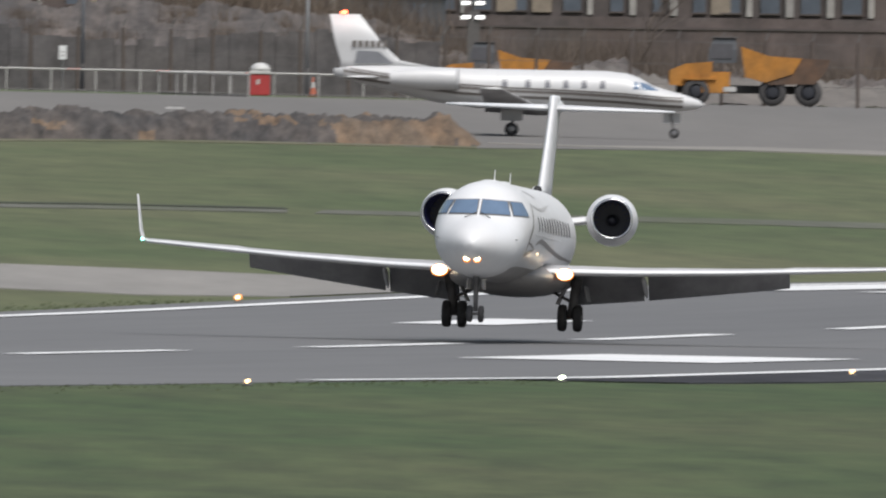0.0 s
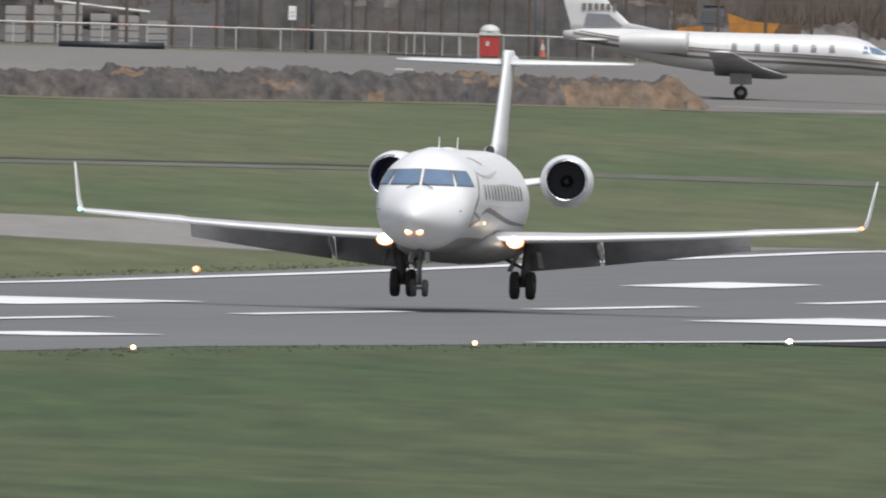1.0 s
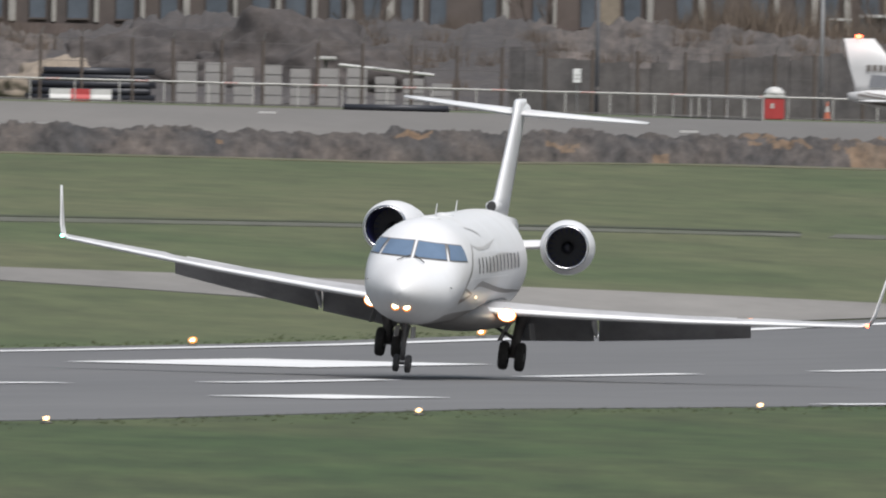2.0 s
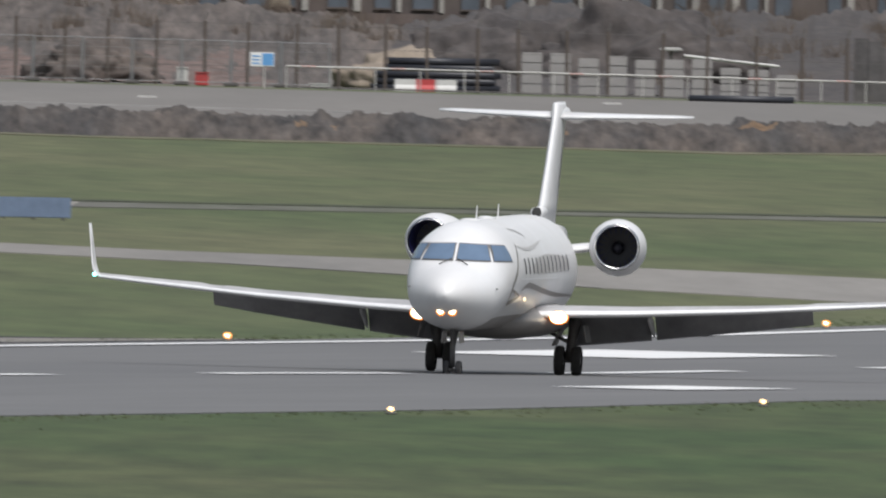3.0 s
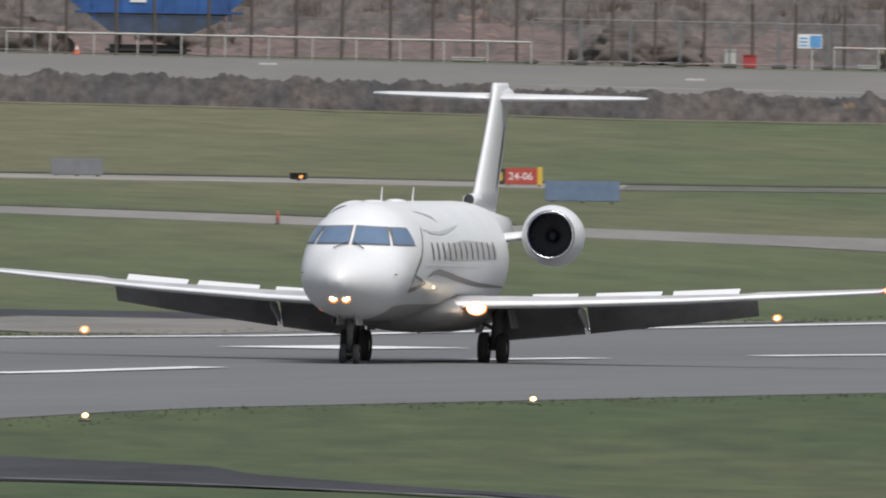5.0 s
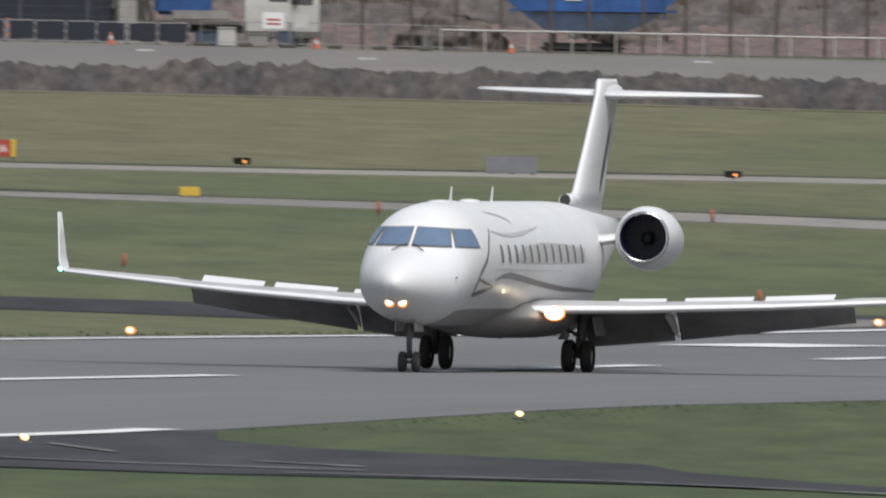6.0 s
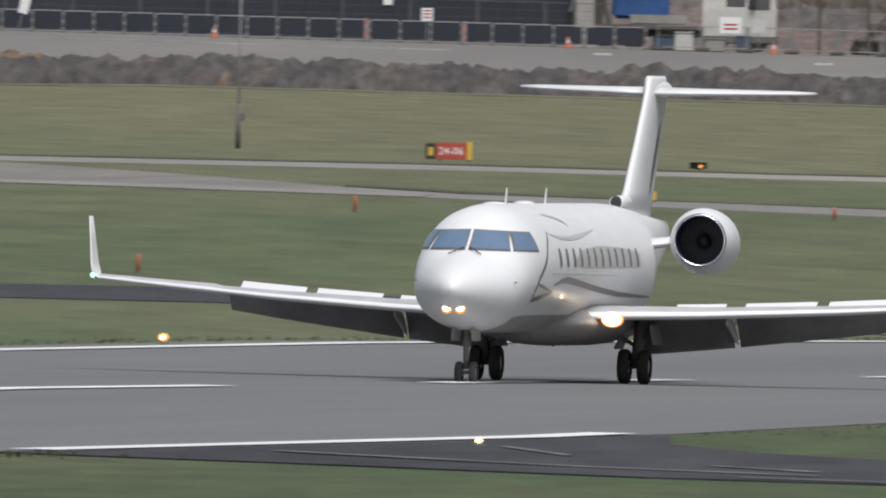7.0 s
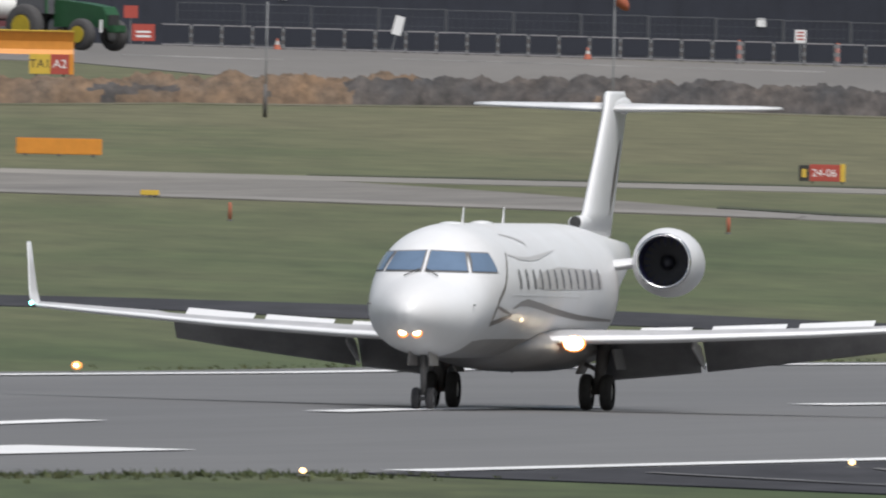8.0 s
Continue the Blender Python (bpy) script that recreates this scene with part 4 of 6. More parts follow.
        loft(bm, [upright(x + 0.16, 3.70, 0.30, 0.12), upright(x - 0.02, 4.03, 0.16, 0.12)])
        part("blade_antenna", bm, JETWHITE, jet, "white blade antenna")
    part("roof_fairing", ballbm(0.3, pose(4.9, 0, 3.70), 2, (1.6, 0.8, 0.22)), JETWHITE, jet, smooth=True)
    part("roof_fairing", ballbm(0.3, pose(8.4, 0, 3.69), 2, (1.5, 0.9, 0.18)), JETWHITE, jet, smooth=True)
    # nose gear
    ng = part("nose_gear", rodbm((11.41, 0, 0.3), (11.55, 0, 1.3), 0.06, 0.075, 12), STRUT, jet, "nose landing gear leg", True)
    GEAR_PARTS.append(ng)
    for y in (-0.15, 0.15):
        wheel(ng, 11.41, y, 0.225, 0.225, 0.14)
    part("axle", rodbm((11.41, -0.2, 0.225), (11.41, 0.2, 0.225), 0.04), STRUT, ng)
    part("drag_brace", rodbm((11.45, 0, 0.65), (10.6, 0, 1.15), 0.04), STRUT, ng)
    for s in (-1, 1):
        part("nose_gear_door", boxbm(-0.5, 0.5, -0.012, 0.012, -0.26, 0.02, 0.008, pose(11.55, s * 0.20, 1.14, 4 * s, 0, 0)), BELLYSHADE, ng, "grey nose gear door")
    part("belly_beacon", ballbm(0.07, pose(1.0, 0, 0.78), 1), STRUT, jet)
    return jet


# ---- things on the airfield ----
def words(body, size, m, mat, parent, name="lettering", depth=0.004):
    """Flat letters with Blender's built-in font, as a mesh; local x along the line, facing -y."""
    cu = bpy.data.curves.new(name, "FONT")
    cu.body, cu.size, cu.extrude, cu.align_x, cu.align_y = body, size, depth, "CENTER", "CENTER"
    tmp = bpy.data.objects.new(name, cu)
    scene.collection.objects.link(tmp)
    me = bpy.data.meshes.new_from_object(tmp.evaluated_get(bpy.context.evaluated_depsgraph_get()))
    bpy.data.objects.remove(tmp)
    me.materials.clear()
    me.materials.append(mat)
    ob = new(name, me)
    ob.parent = parent
    ob.matrix_basis = m @ pose(0, 0, 0, 90, 0, 0)
    return ob


def airfield_sign(az, r, w, h, legend):
    s = thing("airfield_sign", spot(az, r), "red holding-position sign with white lettering and a yellow end panel", "sign", "holding signs")
    part("panel", boxbm(-w / 2, w / 2 - 0.16, -0.08, 0.08, 0.08, h, 0.015), SIGNRED, s, "red sign panel")
    part("end_panel", boxbm(w / 2 - 0.16, w / 2, -0.07, 0.10, 0.07, h + 0.03, 0.01), SIGNYELLOW, s, "yellow end panel")
    part("dark_panel", boxbm(-w / 2 - 0.34, -w / 2 - 0.01, -0.07, 0.07, 0.08, h - 0.03, 0.01), SIGNBLACK, s, "black panel with a yellow mark")
    part("mark", boxbm(-w / 2 - 0.25, -w / 2 - 0.10, -0.078, -0.072, 0.2, h - 0.15), SIGNYELLOW, s)
    for x in (-w / 2 + 0.1, w / 2 - 0.1):
        part("leg", rodbm((x, 0, -0.05), (x, 0, 0.1), 0.03), HOUSING, s)
    words(legend, h * 0.55, pose(-0.1, -0.084, h * 0.55), SIGNWHITE, s)


def board(name, az, r, w, h, mat, label, stripes=0):
    s = thing(name, spot(az, r), label, "board")
    part("panel", boxbm(-w / 2, w / 2, -0.10, 0.10, 0.06, h, 0.02), mat, s)
    for x in (-w * 0.4, 0, w * 0.4):
        part("foot", boxbm(x - 0.06, x + 0.06, -0.25, 0.25, -0.03, 0.07, 0.01), HOUSING, s)
    for k in range(stripes):
        x = -w / 2 + w * (k + 0.5) / stripes
        part("rib", boxbm(x - 0.02, x + 0.02, -0.115, -0.10, 0.08, h - 0.03), mat, s)


def marker_post(az, r, h):
    s = thing("marker_post", spot(az, r), "slim orange-red marker post in the grass", "marker post", "marker posts")
    part("stake", lathe([(-0.05, 0.0), (-0.05, 0.055), (h - 0.05, 0.05), (h, 0.02), (h, 0.0)], 10, m=pose(0, 0, 0, 0, -90, 0)), CONEORANGE, s, smooth=True)
    part("collar", lathe([(0, 0.09), (0.05, 0.08), (0.06, 0.05)], 10, m=pose(0, 0, 0, 0, -90, 0)), HOUSING, s)


def guard_light(az, r):
    s = thing("guard_light", spot(az, r), "low dark runway guard light with an amber lamp", "runway light", "guard lights")
    part("housing", boxbm(-0.28, 0.28, -0.1, 0.1, 0.08, 0.30, 0.03), SIGNBLACK, s)
    part("visor", boxbm(-0.28, 0.28, -0.2, -0.1, 0.27, 0.30, 0.005), SIGNBLACK, s)
    part("stem", rodbm((0, 0, -0.02), (0, 0, 0.1), 0.04), HOUSING, s)
    part("lamp", ballbm(0.06, pose(0.08, -0.1, 0.17), 2, (1, 0.5, 1)), AMBERLAMP, s, "glowing amber lamp", True)


def pole(az, r, h, thick, sock):
    s = thing("windsock_pole" if sock else "airfield_pole", spot(az, r), "grey frangible pole with an orange head and thick dark foot" if sock else "slim grey pole with a thicker dark foot", "pole")
    part("shaft", rodbm((0, 0, 0), (0.02, 0, h), 0.034, 0.028, 10), MESHGREY, s, smooth=True)
    part("foot", rodbm((0, 0, -0.05), (0, 0, thick), 0.08, 0.07, 10), POSTDARK, s, "dark lower sleeve", True)
    part("bracket", boxbm(0.05, 0.2, -0.05, 0.05, thick * 0.62, thick * 0.8, 0.01), POSTDARK, s)
    if sock:
        bm = bmesh.new()
        rings = []
        for u, rr, dz in ((0, 0.20, 0), (0.15, 0.28, -0.02), (0.3, 0.25, -0.12), (0.42, 0.10, -0.26)):
            rings.append([(0.06 + u, rr * math.cos(a), h - 0.3 + dz + rr * math.sin(a) * 1.1) for a in np.linspace(0, 2 * math.pi, 13)[:-1]])
        loft(bm, rings)
        part("sock", bm, CONEORANGE, s, "orange fabric head", True)


def cone(az, r, tall=0.75):
    s = thing("traffic_cone", spot(az, r), "orange traffic cone with a white sleeve", "traffic cone", "cones on the apron")
    part("body", lathe([(0.03, 0.17), (tall * 0.45, 0.105)], 12, m=pose(0, 0, 0, 0, -90, 0)), CONEORANGE, s, smooth=True)
    part("sleeve", lathe([(tall * 0.45, 0.107), (tall * 0.75, 0.06)], 12, m=pose(0, 0, 0, 0, -90, 0)), RAILWHITE, s, "white sleeve", True)
    part("tip", lathe([(tall * 0.75, 0.058), (tall, 0.025), (tall, 0)], 12, m=pose(0, 0, 0, 0, -90, 0)), CONEORANGE, s, smooth=True)
    part("foot", boxbm(-0.2, 0.2, -0.2, 0.2, 0, 0.035, 0.01), CONEORANGE, s)


def delineator(az, r):
    """A tall round traffic post in red and white bands."""
    s = thing("traffic_post", spot(az, r), "tall red traffic post with pale bands on a rubber foot", "traffic post", "traffic posts")
    part("foot", lathe([(0, 0.0), (0, 0.2), (0.06, 0.17), (0.07, 0.0)], 12, m=pose(0, 0, 0, 0, -90, 0)), POSTDARK, s)
    for k in range(5):
        part("band", lathe([(0.06 + 0.19 * k, 0.10), (0.25 + 0.19 * k, 0.095)], 12, m=pose(0, 0, 0, 0, -90, 0)), MESHGREY if k % 2 == 0 else RAILRED, s, smooth=True)
    part("cap", lathe([(1.01, 0.095), (1.05, 0.06), (1.06, 0.0)], 12, m=pose(0, 0, 0, 0, -90, 0)), CONEORANGE, s, smooth=True)


def notice(az, r, z, w, h, mat, tilt=0, bars=None, colour=SIGNRED):
    """A panel fixed to the fence at that height."""
    s = thing("notice", spot(az, r, 0) @ pose(0, 0, 0, 0, tilt, 0), "small notice panel tied to the fence", "sign", "fence notices")
    part("panel", boxbm(-w / 2, w / 2, -0.02, 0.02, z, z + h, 0.005), mat, s)
    part("post", rodbm((0, 0.05, -0.05), (0, 0.05, z + h * 0.8), 0.025), MESHGREY, s)
    for k in range(bars or 0):
        part("bar", boxbm(-w * 0.32, w * 0.32, -0.026, -0.021, z + h * (0.22 + 0.26 * k), z + h * (0.34 + 0.26 * k)), colour, s)


def railing(a0, a1, r0, r1, height, spacing, red=0):
    """A white post-and-rail barrier between two bearings."""
    p, q = spot(a0, r0), spot(a1, r1)
    A, B = p.translation, q.translation
    n = max(1, round((B - A).length / spacing))
    s = thing("white_railing", Matrix.Translation(A), "white tubular post-and-rail barrier" + (" with red bands" if red else ""), "railing", "white railings")
    rnd = random.Random(int(a0 * 1000))
    L = B - A
    for k in range(n + 1):
        u = k / n
        w = A.lerp(B, u)
        z = land(w.x, w.y) - A.z
        part("post", rodbm((L.x * u, L.y * u, z - 0.1), (L.x * u, L.y * u, z + height), 0.035, n=6), RAILWHITE, s)
        if k < n:
            v = (k + 1) / n
            z2 = land(A.x + L.x * v, A.y + L.y * v) - A.z
            top = part("rail", rodbm((L.x * u, L.y * u, z + height), (L.x * v, L.y * v, z2 + height + rnd.uniform(-0.015, 0.015)), 0.045, n=6), RAILWHITE, s)
            if red and k % 2 == 0:
                for b in range(3):
                    c0 = u + (v - u) * (0.36 + 0.11 * b)
                    c1 = c0 + (v - u) * 0.06
                    part("red_band", rodbm((L.x * c0, L.y * c0, z + height), (L.x * c1, L.y * c1, z2 + height), 0.05, n=6), RAILRED, s, "faded red band")
    part("ground_rail", rodbm((0, 0, 0.06), (L.x, L.y, land(B.x, B.y) - A.z + 0.06), 0.04, n=6), POSTDARK, s)


def mesh_fence(a0, a1, r, height, spacing, label, mat=MESHGREY, bars=14, feet=True, name="mesh_fence"):
    """Temporary fence panels with thin wires on block feet."""
    step = math.degrees(spacing / r)
    k = 0
    a = a0
    proto = None
    while a > a1:
        m = spot(a, r) @ pose(spacing / 2, 0, 0)
        if proto is None:
            s = thing(name, m, label, "fence", name + " panels")
            for x in (-spacing / 2 + 0.04, spacing / 2 - 0.04):
                part("post", rodbm((x, 0, 0.03), (x, 0, height), 0.03, n=6), mat, s)
            part("rail", rodbm((-spacing / 2, 0, height), (spacing / 2, 0, height), 0.02, n=6), mat, s)
            part("rail", rodbm((-spacing / 2, 0, 0.15), (spacing / 2, 0, 0.15), 0.02, n=6), mat, s)
            bm = bmesh.new()
            for i in range(1, bars):
                x = -spacing / 2 + spacing * i / bars
                add_rod(bm, (x, 0, 0.15), (x, 0, height), 0.006, n=3, caps=False)
            for z in (0.7, 1.2, 1.6):
                if z < height:
                    add_rod(bm, (-spacing / 2, 0, z), (spacing / 2, 0, z), 0.007, n=3, caps=False)
            part("wire_grid", bm, mat, s)["kind"] = "stuff"
            if feet:
                part("block_foot", boxbm(-spacing / 2 - 0.36, -spacing / 2 + 0.36, -0.5, 0.2, 0, 0.17, 0.05), POSTDARK, s, "dark rubber block foot")
            proto = s
        else:
            copy_thing(proto, m)
        a -= step
        k += 1


def barriers(a0, a1, r):
    """Black plastic pedestrian barriers with a white top rail."""
    w = 1.36
    step = math.degrees(w / r)
    proto = None
    a, k = a0, 0
    while a > a1:
        m = spot(a, r)
        if proto is None:
            s = thing("pedestrian_barrier", m, "dark plastic pedestrian barrier with a white top rail and banded posts", "barrier", "row of barriers")
            part("panel", boxbm(-w / 2 + 0.1, w / 2 - 0.1, -0.02, 0.02, 0.18, 0.92, 0.01), HANGARNAVY, s, "dark panel")
            part("top_rail", boxbm(-w / 2 + 0.06, w / 2 - 0.06, -0.035, 0.035, 0.95, 1.0, 0.015), BARRIERGREY, s, "pale top rail")
            part("lower_rail", boxbm(-w / 2 + 0.06, w / 2 - 0.06, -0.03, 0.03, 0.06, 0.11, 0.01), BARRIERGREY, s)
            for j in range(5):
                part("post_band", boxbm(w / 2 - 0.06, w / 2 + 0.06, -0.05, 0.05, 0.06 + 0.18 * j, 0.23 + 0.18 * j, 0.01), MESHGREY if j % 2 == 0 else POSTDARK, s)
            part("foot", boxbm(w / 2 - 0.1, w / 2 + 0.1, -0.3, 0.3, 0, 0.06, 0.01), POSTDARK, s)
            proto = s
        else:
            copy_thing(proto, m)
        a -= step
        k += 1


def site_posts():
    """Tall dark posts of the site fence behind the railings."""
    rnd = random.Random(12)
    a = 8.86
    proto = None
    while a > 6.5:
        m = spot(a + rnd.uniform(-0.003, 0.003), 2768) @ pose(0, 0, 0, 0, rnd.uniform(-1, 1), 0)
        if proto is None:
            proto = thing("fence_post", m, "tall dark timber post of the site fence", "post", "site fence posts")
            part("shaft", rodbm((0, 0, -0.1), (0, 0, 2.9), 0.075, 0.07, 8), DARKTRUNK, proto)
            part("arm", rodbm((0, 0, 2.95), (0.12, 0, 3.3), 0.05, 0.04, 6), POSTDARK, proto)
        else:
            copy_thing(proto, m)
        a -= math.degrees(2.0 / 2768) * rnd.uniform(0.95, 1.1)
    s = thing("fence_wires", spot(7.7, 2768), "thin wires of the site fence", "fence", kind="stuff")
    bm = bmesh.new()
    for z in (0.9, 1.8, 2.8):
        prev = None
        for k in range(60):
            p = spot(8.86 - (8.86 - 6.5) * k / 59, 2768, z).translation
            if prev is not None:
                add_rod(bm, prev, p, 0.012, n=3, caps=False)
            prev = p
    ob = part("wire", bm, POSTDARK)
    ob.parent = s
    ob.matrix_parent_inverse = s.matrix_basis.inverted()
    s["kind"] = "stuff"


def bank_height(a, u):
    """Height of the dug bank over the ground at a bearing, u from its foot to its back."""
    top = float(np.interp(a, [6.3, 6.7, 7.0, 7.2, 7.35, 7.6, 7.75, 7.95, 8.15, 8.5, 8.9, 9.1], [1.2, 1.2, 1.5, 3.4, 4.2, 3.6, 3.6, 3.0, 3.6, 3.4, 3.2, 3.0]))
    lump = noise.noise((a * 14, u * 3, 0.3)) * 0.75 + abs(noise.noise((a * 40, u * 6, 5.3))) * 0.5 + abs(noise.noise((a * 110, u * 12, 2.3))) * 0.35 + noise.noise((a * 300, u * 18, 8.3)) * 0.14
    return max(top * (3 * u * u - 2 * u ** 3) + lump * (0.25 + 0.9 * u), -0.05)


def build_bank():
    """The dug bank and heaps of the building site behind the fence."""
    bm = bmesh.new()
    rows = []
    for i in range(900):
        a = 9.06 - 2.9 * i / 899
        line = []
        for k in range(19):
            u = k / 18
            r = 2806 + u * 110
            x, y = r * math.cos(radians(a)), r * math.sin(radians(a))
            line.append(bm.verts.new((x, y, land(x, y) + bank_height(a, u) - 0.03)))
        rows.append(line)
    for i, (p, q) in enumerate(zip(rows, rows[1:])):
        a = 9.06 - 2.9 * i / 899
        for k in range(18):
            f = bm.faces.new((p[k], q[k], q[k + 1], p[k + 1]))
            ragged = noise.noise((a * 60, k * 0.4, 1.1))
            if a < 7.03 + 0.05 * ragged and k < 13:
                f.material_index = 1
            elif a > 8.04 + 0.04 * ragged and k < 7 + 4 * noise.noise((a * 20, 0.5, 3.3)) and ragged > -0.35:
                f.material_index = 2
            elif 7.46 + 0.05 * ragged < a < 7.92 + 0.03 * ragged:
                f.material_index = 3
    tagged(part("earth_bank", bm, [BANKSOIL, YARD, REDRUBBLE, DARKSPOIL], smooth=True), "rough brown earth bank of a building site", "bank", kind="stuff")
    # dead scrub and brambles on the bank
    rnd = random.Random(31)
    bm = bmesh.new()
    for n in range(470):
        a, u = (rnd.uniform(6.45, 9.0), rnd.uniform(0.2, 1.0)) if n < 330 else (rnd.uniform(6.4, 7.35), rnd.uniform(0.88, 1.0))
        if n < 330 and (noise.noise((a * 6, 4.4, u)) < -0.12 or (a < 7.03 and u < 0.7) or (a > 7.9 and u < 0.5)):
            continue
        r = 2806 + u * 110
        x, y = r * math.cos(radians(a)), r * math.sin(radians(a))
        z = land(x, y) + bank_height(a, u) - 0.1
        size = rnd.uniform(0.5, 1.7) if n < 330 else rnd.uniform(1.0, 3.0)
        for _ in range(55):
            lean, turn = rnd.gauss(0, 0.5), rnd.uniform(0, 6.28)
            reach = size * rnd.uniform(0.5, 1.0)
            bx, by = x + rnd.gauss(0, size * 0.35), y + rnd.gauss(0, size * 0.35)
            tip = Vector((bx + math.cos(turn) * lean * reach, by + math.sin(turn) * lean * reach, z + reach * math.cos(lean)))
            w = rnd.uniform(0.007, 0.02)
            bm.faces.new([bm.verts.new(q) for q in ((bx, by - w, z), (bx, by + w, z), tip)])
    tagged(part("dry_scrub", bm, SCRUB), "dead brown scrub and brambles on the earth bank", "shrub", kind="stuff")
    # sand heap and far spoil heaps
    for a, r, w, h, mat, lab in ((7.915, 2800, 5.2, 1.75, SAND, "pale heap of sand beside the fence"),
                                 (8.2, 2815, 5.5, 1.9, BROWNSPOIL, "brown heap of rubble on the site"),
                                 (7.69, 2840, 10.0, 3.9, DARKSPOIL, "broad dark heap of spoil on the site"), (7.82, 2846, 9.0, 3.3, DARKSPOIL, "broad dark heap of spoil on the site"),
                                 (8.78, 2800, 4.0, 1.7, BROWNSPOIL, "brown heap of rubble on the site"),
                                 (8.62, 2830, 4.5, 1.6, BROWNSPOIL, "brown heap of rubble on the site")):
        bm = bmesh.new()
        bmesh.ops.create_icosphere(bm, subdivisions=5, radius=1)
        for v in bm.verts:
            d = 1.0 + noise.noise(v.co * 2.3 + Vector((a * 9, 0, 0))) * 0.3 + noise.noise(v.co * 6 + Vector((a * 9, 3, 0))) * 0.12 + noise.noise(v.co * 14 + Vector((a * 9, 5, 0))) * 0.07 + noise.noise(v.co * 31 + Vector((a * 9, 7, 0))) * 0.05
            v.co = Vector((v.co.x * w / 2 * d * 1.15, v.co.y * w / 2 * d, max(v.co.z, -0.05) * h * d))
        ob = part("spoil_mound", bm, mat, smooth=True)
        ob.matrix_basis = spot(a, r)
        tagged(ob, lab, "heap")


def build_piling():
    """Weathered sheet piling that holds the bank behind the railing."""
    w = thing("sheet_piling", spot(7.30, 2792), "weathered grey-brown sheet piling holding back the earth bank", "retaining wall")
    rnd = random.Random(8)
    x = -9.6
    k = 0
    while x < 9.6:
        wide = rnd.uniform(0.45, 1.3)
        h = 2.55 + 0.3 * math.sin(x * 0.45) + rnd.uniform(-0.22, 0.22)
        y = 0.0 if k % 2 else 0.06
        part("pile_panel", boxbm(x, x + wide, y, y + 0.12, -0.6, h, 0.02), SHEETPILE, w)
        x += wide - 0.01
        k += 1


def tree(a, r, h, seed):
    rnd = random.Random(seed)
    s = thing("bare_tree", spot(a, r), "bare leafless tree beyond the building site", "tree", "bare trees")
    bm = bmesh.new()

    def grow(p, d, length, rad, level):
        q = p + d * length
        add_rod(bm, p, q, rad, rad * 0.65, 5, False)
        if level == 0:
            return
        for _ in range(3):
            nd = (d + Vector((rnd.uniform(-0.7, 0.7), rnd.uniform(-0.7, 0.7), rnd.uniform(-0.1, 0.5)))).normalized()
            grow(p.lerp(q, rnd.uniform(0.5, 1)), nd, length * rnd.uniform(0.55, 0.8), rad * 0.6, level - 1)
    grow(Vector((0, 0, -0.2)), Vector((rnd.uniform(-0.08, 0.08), 0, 1)), h * 0.42, h * 0.011, 4)
    part("trunk", bm, DARKTRUNK, s)


def build_terminal():
    """A long brown building with pale columns and glass behind the bank."""
    b = thing("terminal_building", spot(7.3, 2960), "long brown building with pale columns and bluish glass", "building")
    part("wall", boxbm(-60, 62, 0.3, 12, -0.5, 12), FACADE, b, "brown wall")
    part("roof", boxbm(-61, 63, -0.4, 12.5, 12, 12.5, 0.05), FACADEPALE, b)
    rnd = random.Random(3)
    x = -58
    while x < 60:
        w = rnd.uniform(0.45, 1.0)
        z0 = 4.15
        win = part("window", boxbm(x, x + w, 0.18, 0.3, z0, z0 + 2.2), FACADEGLASS, b, "bluish window")
        part("frame", boxbm(x - 0.05, x + w + 0.05, 0.12, 0.29, z0 + 2.2, z0 + 2.3), FACADE, win)
        part("sill", boxbm(x - 0.06, x + w + 0.06, 0.08, 0.29, z0 - 0.08, z0), FACADE, win)
        kind = rnd.random()
        if kind < 0.72:
            part("column", boxbm(x + w + 0.3, x + w + 0.3 + rnd.uniform(0.15, 0.4), -0.05, 0.3, z0 - 0.2, 12, 0.03), FACADEPALE, b, "pale column")
        elif kind < 0.9:
            part("cladding_panel", boxbm(x + w + 0.25, x + w + 1.2, 0.1, 0.3, z0 - 0.1, 6.8, 0.02), rnd.choice((SAND, SAND, BOARDBLUE)), b, "coloured cladding panel")
        x += w + rnd.uniform(0.7, 1.8)
    part("plinth", boxbm(-60, 62, 0.0, 0.3, -0.5, 3.9, 0.02), REDBRICK, b, "dark red-brown plinth")
    part("string_course", boxbm(-60, 62, -0.06, 0.0, 3.3, 3.42, 0.02), FACADE, b)


def build_hangar():
    h = thing("hangar", spot(9.0885, 2785) @ pose(0, 0, 0, 0, 0, 0), "dark navy clad hangar wall with a pale corner column", "hangar")
    part("wall", boxbm(-75, 0, 0, 30, -0.5, 14), HANGARNAVY, h, "dark navy cladding")
    for k in range(50):
        part("cladding_rib", boxbm(-75 + 1.5 * k, -74.94 + 1.5 * k, -0.03, 0.0, -0.4, 13.9), HANGARNAVY, h)
    part("roof", boxbm(-75.3, 0.3, -0.3, 30.3, 14, 14.4), POSTDARK, h)
    col = boxbm(0.15, 0.98, -0.7, 0.1, -0.3, 14, 0.04)
    part("corner_column", col, FACADEPALE, h, "pale concrete corner column")
    part("brace", rodbm((-0.1, -0.3, 1.6), (0.75, -0.75, 4.6), 0.07), MESHGREY, h)
    part("brace", rodbm((1.9, 0.5, -0.2), (1.0, -0.2, 4.5), 0.12), POSTDARK, h)
    for x, z in ((-8.5, 1.75), (-30.0, 2.55), (-57, 2.3)):
        part("wall_notice", boxbm(x, x + 0.4, -0.06, -0.03, z, z + 0.38), SIGNWHITE, h, "small white wall notice")


